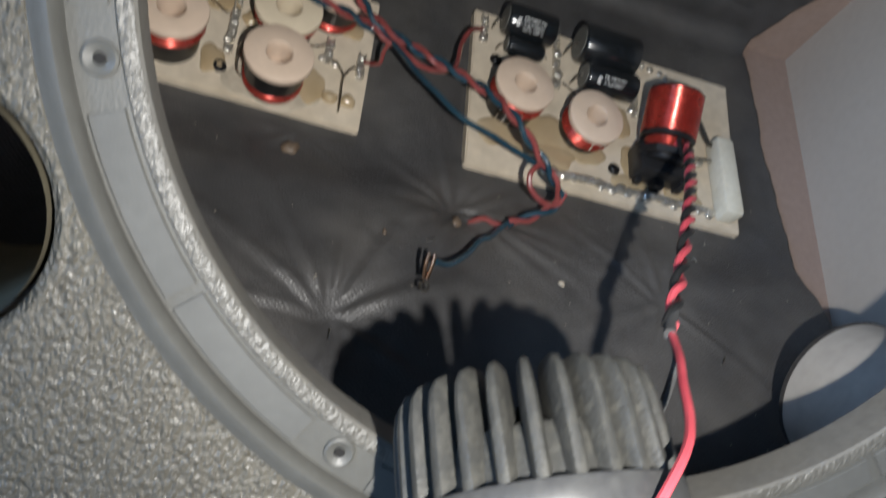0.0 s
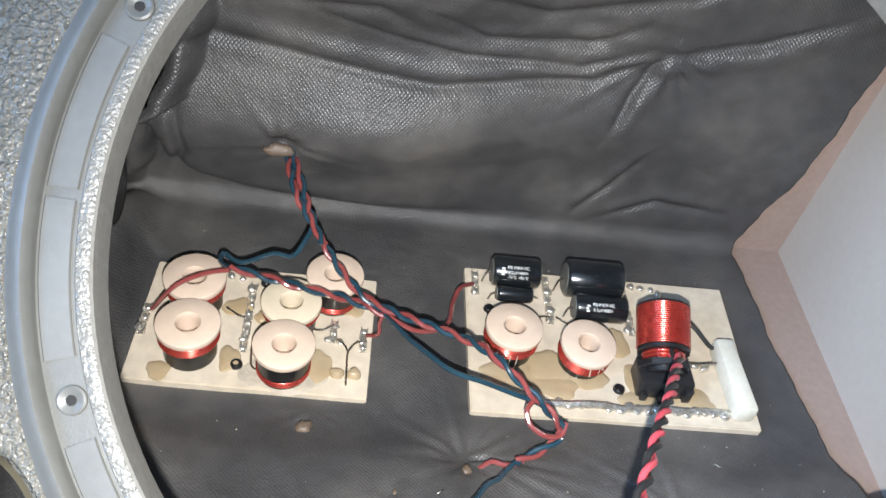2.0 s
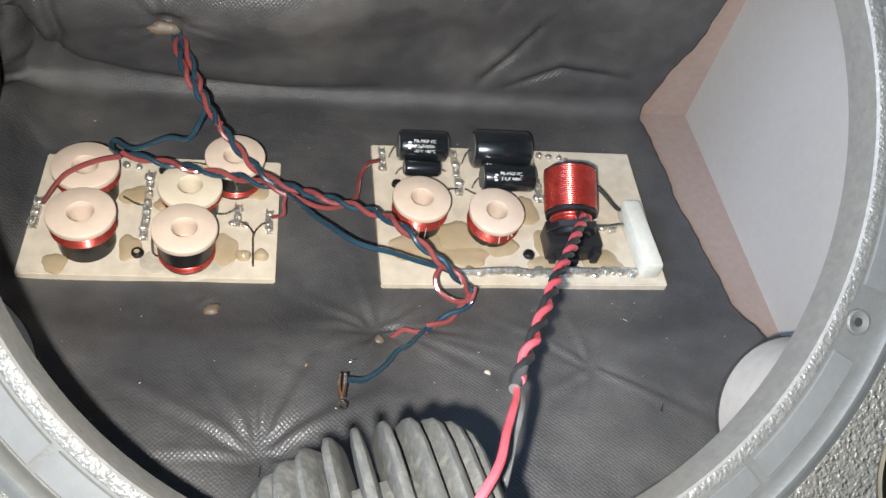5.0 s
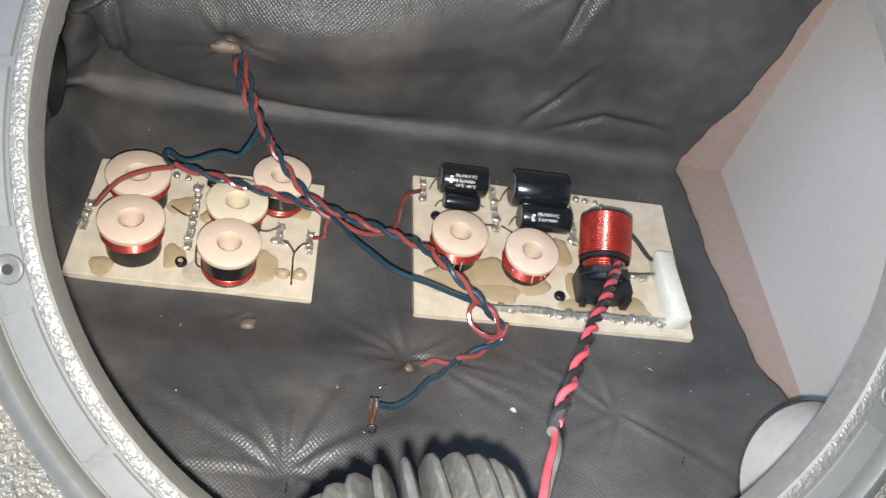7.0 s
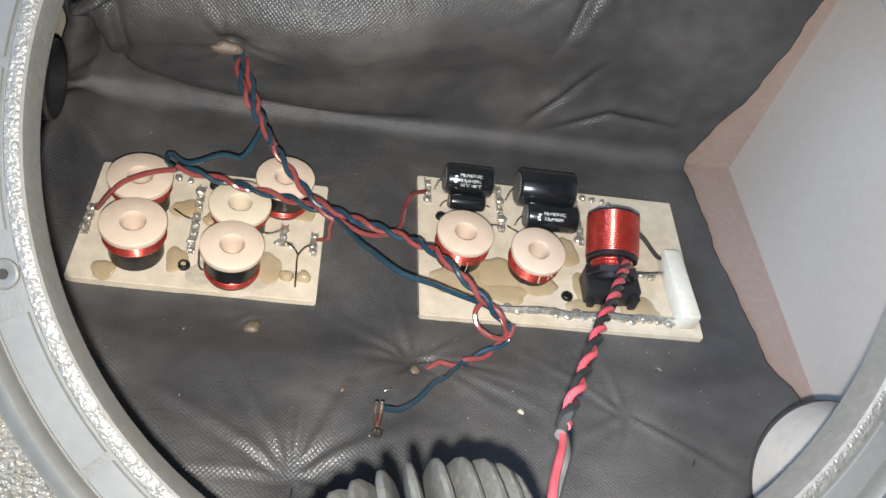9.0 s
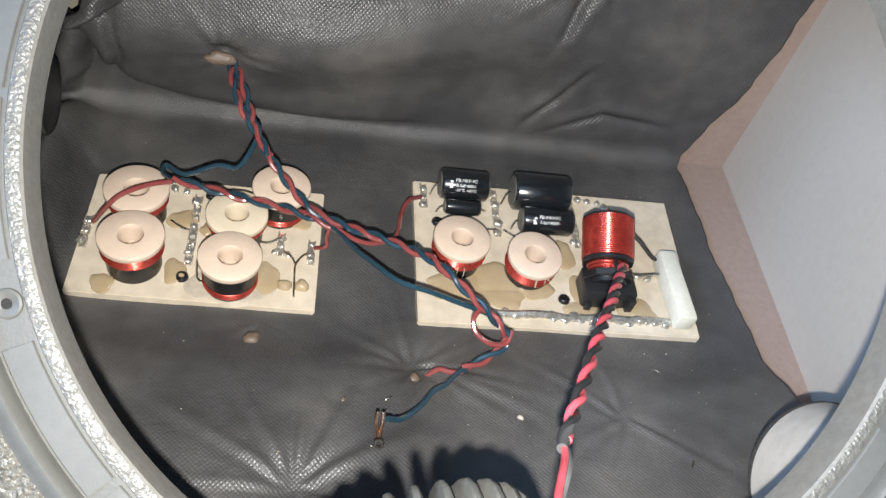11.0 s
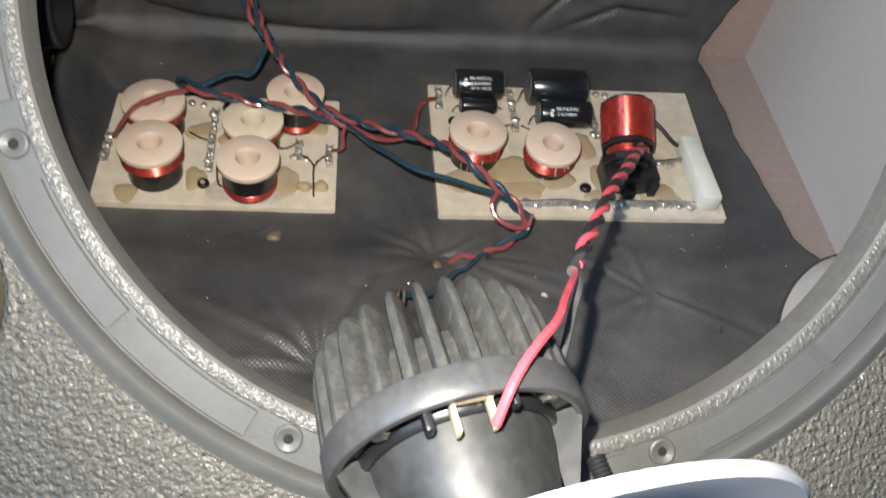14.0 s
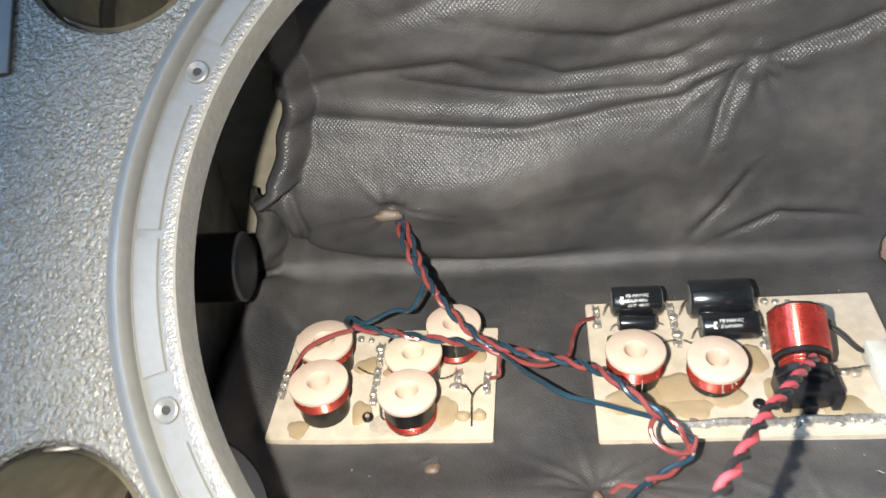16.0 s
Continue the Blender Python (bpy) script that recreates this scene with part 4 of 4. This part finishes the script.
sweep(bm, [Vector((-0.0280 + 0.0019 * math.cos(a), -0.0926 + 0.0019 * math.sin(a), 0.0485)) for a in np.linspace(0, 2 * math.pi, 17)[:-1]], 0.0006, 6)
part("crimp_ring", bm, STEEL, harness)

driver_cable = thing("driver_cable", "bright red and black twisted cable running to the horn driver", "cable")
twisted([(0.1120, 0.0300, 0.0400), (0.1085, 0.0150, 0.0530), (0.0958, -0.0050, 0.0690), (0.0776, -0.0367, 0.0920), (0.0566, -0.0708, 0.1159), (0.0369, -0.1058, 0.1357), (0.0174, -0.1406, 0.1530)], 0.0014, 0.0270, (PINKWIRE, BLACKWIRE), ("red_wire", "black_wire"), driver_cable)

# ---------------------------------------------------------------- the horn driver, pulled out and lying over the cut-out's lower edge
AX = Vector((-0.190, 0.982, -0.0055)).normalized()
EX = Vector((1.0, 0.0, 0.0))
EX = (EX - AX * EX.dot(AX)).normalized()
EY = (-AX).cross(EX)
DRV = Matrix.Translation((-0.0282, -0.1986, 0.1579)) @ Matrix((EX, EY, -AX)).transposed().to_4x4() @ Matrix.Scale(0.911, 4)
DR = 0.0384
driver = thing("horn_driver", "dusty black finned compression driver on a white horn", "horn driver", DRV)
bm = bmesh.new()
capped(bm, [(DR - 0.0015, 0.0), (DR - 0.0045, -0.002), (DR - 0.0060, -0.011), (DR - 0.0080, -0.0150), (DR - 0.0140, -0.0170)], 64)
part("heatsink_core", bm, HEATSINK, driver, "ribbed black cast cooling body")
FINS = 26
fin_bm = bmesh.new()
sec = []
for z, ro, th in ((0.0, DR, 0.0028), (-0.010, DR - 0.0003, 0.0026), (-0.021, DR - 0.0009, 0.0024), (-0.0272, DR - 0.0020, 0.0020), (-0.0304, DR - 0.0042, 0.0015), (-0.0318, DR - 0.0075, 0.0007)):
    ri = DR - 0.0150
    row = []
    for f, w in ((0.0, 1.0), (0.55, 1.0), (0.85, 0.85), (0.97, 0.5)):
        row.append((ri + (ro - ri) * f, th * w, z))
    row.append((ro, 0.0, z))
    full = row + [(x, -y, zz_) for x, y, zz_ in row[-2::-1]]
    sec.append([fin_bm.verts.new(c) for c in full])
for p, q in zip(sec, sec[1:]):
    for i in range(len(p) - 1):
        fin_bm.faces.new((p[i], p[i + 1], q[i + 1], q[i]))
fin_bm.faces.new(sec[-1])
fin_mesh = mesh_of(fin_bm, "cooling_fin", HEATSINK)
for k in range(FINS):
    fin = new("cooling_fin", fin_mesh)
    fin.parent = driver
    fin.matrix_local = pose(0, 0, 0, 0, 0, 360 * k / FINS + 4)
bm = bmesh.new()
lathe(bm, [(DR - 0.0045, -0.0006), (DR + 0.0003, -0.0004), (DR + 0.0007, 0.0004), (DR + 0.0007, 0.0082), (DR, 0.0092), (DR - 0.0016, 0.0095), (DR - 0.0030, 0.0088), (DR - 0.0035, 0.0050)], 72)
part("magnet_band", bm, BAND, driver, "smooth black band round the magnet")
bm = bmesh.new()
capped(bm, [(DR - 0.0030, 0.0040), (DR - 0.0030, 0.0052), (0.0300, 0.0056), (0.0295, 0.0086), (0.0285, 0.0096), (0.020, 0.0100)], 56)
part("front_plate", bm, BLACKMETAL, driver, "black front plate")
bm = bmesh.new()
lathe(bm, [(0.0275, 0.0094), (0.0268, 0.0150), (0.0240, 0.0280), (0.0220, 0.0345), (0.0240, 0.0350), (0.0245, 0.0375), (0.0225, 0.0385)], 56)
part("throat", bm, DARKSTEEL, driver, "polished metal throat")
for a in (50, 138, 230, 318):
    bm = bmesh.new()
    lathe(bm, [(0.0042, 0.0), (0.0042, 0.0006), (0.0030, 0.0008)], 20)
    lathe(bm, [(0.0030, 0.0006), (0.0030, 0.0028), (0.0024, 0.0034), (0.0012, 0.0030)], 6)
    bm.faces.new([bm.verts.new((0.0013 * math.cos(i * math.pi / 3), 0.0013 * math.sin(i * math.pi / 3), 0.0030)) for i in range(6)])
    b = part("hex_bolt", bm, STEEL, driver, "worn zinc hexagon bolt")
    b.matrix_local = pose(0.0335 * math.cos(radians(a)), 0.0335 * math.sin(radians(a)), 0.0053, 0, 0, a)
# spring terminals at the top of the face
bm = bmesh.new()
box(bm, -0.0075, 0.0045, 0.0325, 0.0375, 0.0050, 0.0090, 0.0008)
term = part("terminal_block", bm, TERMINAL, driver, "cream plastic terminal block")
for x in (-0.0070, 0.0030):
    bm = bmesh.new()
    box(bm, x - 0.0007, x + 0.0007, 0.0300, 0.0345, 0.0080, 0.0165, 0.0003)
    part("terminal_tab", bm, TERMINAL, term)
bm = bmesh.new()
box(bm, -0.0150, -0.0125, 0.0290, 0.0335, 0.0050, 0.0140, 0.0006)
part("locating_lug", bm, BLACKPLASTIC, driver)
bm = bmesh.new()
box(bm, 0.0085, 0.0105, 0.0310, 0.0350, 0.0050, 0.0125, 0.0005)
part("locating_lug", bm, BLACKPLASTIC, driver)
# triangular ribs from the face to the horn
for a in (18, 172, 270):
    bm = bmesh.new()
    vs = []
    for w in (-0.0009, 0.0009):
        vs.append([bm.verts.new((x, w, z)) for x, z in ((0.0262, 0.0060), (0.0372, 0.0060), (0.0370, 0.0085), (0.0240, 0.0395))])
    for i in range(4):
        j = (i + 1) % 4
        bm.faces.new((vs[0][i], vs[0][j], vs[1][j], vs[1][i]))
    bm.faces.new(vs[0])
    bm.faces.new(vs[1][::-1])
    part("rib", bm, DARKSTEEL, driver, "bright triangular rib").matrix_local = pose(0, 0, 0, 0, 0, a)
# the horn: rounded white flange, short flare behind it
bm = bmesh.new()
outl = []
for k in range(64):
    outl.append((0.0680 * math.cos(2 * math.pi * k / 64), 0.0680 * math.sin(2 * math.pi * k / 64)))
rings = []
TURN_H = pose(0.006, -0.001, 0, 0, 0, -3)
for z, g in ((0.0405, 0.55), (0.0440, 0.80), (0.0465, 0.90), (0.0480, 1.0), (0.0485, 1.09), (0.0490, 1.11), (0.0515, 1.12), (0.0525, 1.10), (0.0515, 0.90), (0.0470, 0.66), (0.0430, 0.48)):
    rings.append([bm.verts.new(TURN_H @ Vector((x * g, y * g, z))) for x, y in outl])
for p, q in zip(rings, rings[1:]):
    for i in range(len(p)):
        j = (i + 1) % len(p)
        bm.faces.new((p[i], p[j], q[j], q[i]))
inner = [bm.verts.new(TURN_H @ Vector((0.0235 * math.cos(math.atan2(y, x)), 0.0235 * math.sin(math.atan2(y, x)), 0.0385))) for x, y in outl]
for loop in (rings[0], rings[-1]):
    for i in range(len(loop)):
        j = (i + 1) % len(loop)
        bm.faces.new((loop[i], loop[j], inner[j], inner[i]))
horn = part("horn", bm, HORNWHITE, driver, "white moulded horn with a rounded flange")
for x, y in ((0.0200, 0.0430),):
    bm = bmesh.new()
    prof = []
    for k in range(9):
        prof += [(0.0021, 0.0430 - 0.0011 * k), (0.0025, 0.0430 - 0.0011 * k - 0.00055)]
    capped(bm, prof, 14)
    part("threaded_stud", bm, BLACKMETAL, driver, "black threaded stud").matrix_local = pose(x, y, 0)

# the cable's free ends
E1 = DRV @ Vector((0.0030, 0.0330, 0.0165))
wire("red_wire", [(0.0235, -0.1297, 0.1478), (0.0174, -0.1405, 0.1530), (0.0129, -0.1506, 0.1612), (0.0055, -0.1660, 0.1740), (-0.0010, -0.1790, 0.1845), (-0.0110, -0.1930, 0.1935), (-0.0190, -0.2050, 0.1945), tuple(E1)], 0.00125, PINKWIRE, driver_cable, "bright red lead to the terminal", wobble=0.0012)
wire("black_wire", [(0.0235, -0.1297, 0.1478), (0.0178, -0.1410, 0.1525), (0.0150, -0.1521, 0.1585), (0.0105, -0.1650, 0.1590), (0.0079, -0.1731, 0.1556), (0.0060, -0.1800, 0.1480)], 0.0013, GREYWIRE, driver_cable, "dusty grey-black lead behind the driver", wobble=0.0008)

bm = bmesh.new()
sweep(bm, curve_points([(0.0215, -0.1333, 0.1496), (0.0174, -0.1406, 0.1532), (0.0150, -0.1450, 0.1560)], 0.0008), 0.0019, 10)
part("heat_shrink", bm, GREYWIRE, driver_cable, "short grey sleeve where the leads part")

# ---------------------------------------------------------------- inside on the left: black tube, and small things on the felt
socket = thing("pole_socket", "satin black round pole socket standing out of the side panel", "pole socket", pose(XL, 0.078, 0.080, 0, 90, 0))
bm = bmesh.new()
capped(bm, [(0.0205, 0.0), (0.0205, 0.0340), (0.0200, 0.0352), (0.0190, 0.0360), (0.0120, 0.0362)], 56)
part("socket_body", bm, BLACKMETAL, socket)
# a ring of lighter metal stands in for the highlight on the bevel
bm = bmesh.new()
lathe(bm, [(0.0206, 0.0338), (0.0209, 0.0344), (0.0207, 0.0352), (0.0196, 0.0361)], 56)
part("socket_rim", bm, DARKSTEEL, socket, "metal ring added for the bevel's highlight")



def staple(x, y, a, s=1.0):
    t = thing("staple", "small bright staple in the black felt", "staple", pose(x, y, felt_z(x, y) + 0.0006, 0, 0, a), "staples")
    bm = bmesh.new()
    sweep(bm, curve_points([(-0.003 * s, 0, -0.002), (-0.003 * s, 0, 0.0004), (0.003 * s, 0, 0.0004), (0.003 * s, 0, -0.002)], 0.0008), 0.0004, 6)
    part("staple_wire", bm, STEEL, t)


staple(-0.063, -0.117, 85)
staple(-0.020, -0.058, 30, 0.6)
staple(0.134, -0.028, -35, 0.7)
staple(0.128, -0.093, 60, 0.7)


def crumb(x, y, r, material, name, label, cat, seed):
    bm = bmesh.new()
    blob(bm, 0, 0, -0.0006, r, r * 0.75, r * 0.8, seed, 12)
    ob = part(name, bm, material)
    ob.matrix_world = pose(x, y, felt_z(x, y) + 0.0008, 0, 0, seed * 50)
    tagged(ob, label, cat, "crumbs on the felt")


crumb(-0.0425, -0.060, 0.0017, BROWNGLUE, "wood_crumb", "tan wood crumb lying on the black felt", "crumb", 2)
crumb(0.0460, -0.067, 0.0018, CLEARGLUE, "glue_crumb", "clear drop of hot glue on the black felt", "glue drop", 3)
crumb(-0.089, -0.018, 0.0046, BROWNGLUE, "glue_crumb", "dusty tan glue spot on the black felt", "glue drop", 4)
crumb(-0.005, -0.040, 0.0036, BROWNGLUE, "glue_crumb", "dusty tan glue spot in a felt dimple", "glue drop", 5)
rng = random.Random(4)
lint = bmesh.new()
for k in range(90):
    x, y = rng.uniform(-0.19, 0.19), rng.uniform(-0.16, 0.13)
    if 0 < x < 0.175 and 0 < y < 0.112 or -0.19 < x < -0.054 and 0 < y < 0.092:
        continue
    z = felt_z(x, y) + 0.0009
    a, s = rng.uniform(0, 6.3), rng.uniform(0.0002, 0.0007)
    d = Vector((math.cos(a), math.sin(a), 0))
    e = Vector((-math.sin(a), math.cos(a), 0)) * rng.uniform(0.3, 0.7)
    vs = [lint.verts.new(Vector((x, y, z)) + s * c) for c in (d, e, -d, -e)] + [lint.verts.new((x, y, z + 0.0005))]
    for i in range(4):
        lint.faces.new((vs[i], vs[(i + 1) % 4], vs[4]))
tagged(part("lint", lint, DUSTYGLUE), "pale specks of dust on the black felt", "dust", kind="stuff")

# ragged hole in the rear felt where the wires come through
bm = bmesh.new()
blob(bm, 0, 0, 0, 0.0085, 0.0042, 0.0025, 7, 20)
ob = part("cable_hole_plug", bm, BROWNGLUE)
ob.matrix_world = pose(-0.1195, 0.1280, 0.0755, 62, 0, 6)
tagged(ob, "dusty glue plug round the cable hole in the felt", "glue plug")

# worn pale plates at the baffle's side edge
for x, y, w, h in ((-0.2375, 0.123, 0.0215, 0.045), (-0.2465, -0.049, 0.0185, 0.0275)):
    bm = bmesh.new()
    box(bm, -w, w, -h, h, 0.0, 0.0022, 0.0008)
    ob = part("grille_bracket", bm, FLANGE)
    ob.matrix_world = BAFFLE @ pose(x, y, 0.0)
    tagged(ob, "flat pale grey plate on the baffle edge", "bracket", "baffle edge plates")

bm = bmesh.new()
capped(bm, [(0.0105, 0.0), (0.0100, 0.0022), (0.0085, 0.0034), (0.0040, 0.0038)], 32)
ob = part("rubber_bumper", bm, BLACKPLASTIC)
ob.matrix_world = BAFFLE @ pose(-0.2365, 0.0665, 0.0)
tagged(ob, "round black rubber bumper on the grey baffle edge", "bumper")

# ---------------------------------------------------------------- the room round the cabinet, plain
def slab(name, x0, x1, y0, y1, z0, z1, material, label):
    bm = bmesh.new()
    box(bm, x0, x1, y0, y1, z0, z1)
    tagged(part(name, bm, material, smooth=False), label, "room", kind="structure")


slab("floor", -1.9, 1.9, -2.0, 1.6, -0.06, -T - 0.0005, ROOMFLOOR, "plain wooden room floor under the cabinet")
slab("ceiling", -1.9, 1.9, -2.0, 1.6, 2.4, 2.45, WALLPAINT, "plain pale ceiling")
slab("wall_east", 1.9, 1.95, -2.0, 1.6, -0.06, 2.45, WALLPAINT, "plain pale wall")
slab("wall_north", -1.95, 1.95, 1.6, 1.65, -0.06, 2.45, WALLPAINT, "plain pale wall")
slab("wall_south", -1.95, 1.95, -2.05, -2.0, -0.06, 2.45, WALLPAINT, "plain pale wall")
slab("wall_west", -1.95, -1.9, -2.0, 1.6, -0.06, 2.45, WALLPAINT, "plain pale wall")
win = thing("window_1", "plain white window frame on the pale side wall", "window", kind="structure")
for y0, y1, z0, z1 in ((-1.5, -1.45, 1.1, 2.2), (-0.35, -0.3, 1.1, 2.2), (-1.45, -0.35, 1.1, 1.15), (-1.45, -0.35, 2.15, 2.2)):
    bm = bmesh.new()
    box(bm, -1.898, -1.870, y0, y1, z0, z1)
    part("window_frame", bm, HORNWHITE, win, smooth=False)
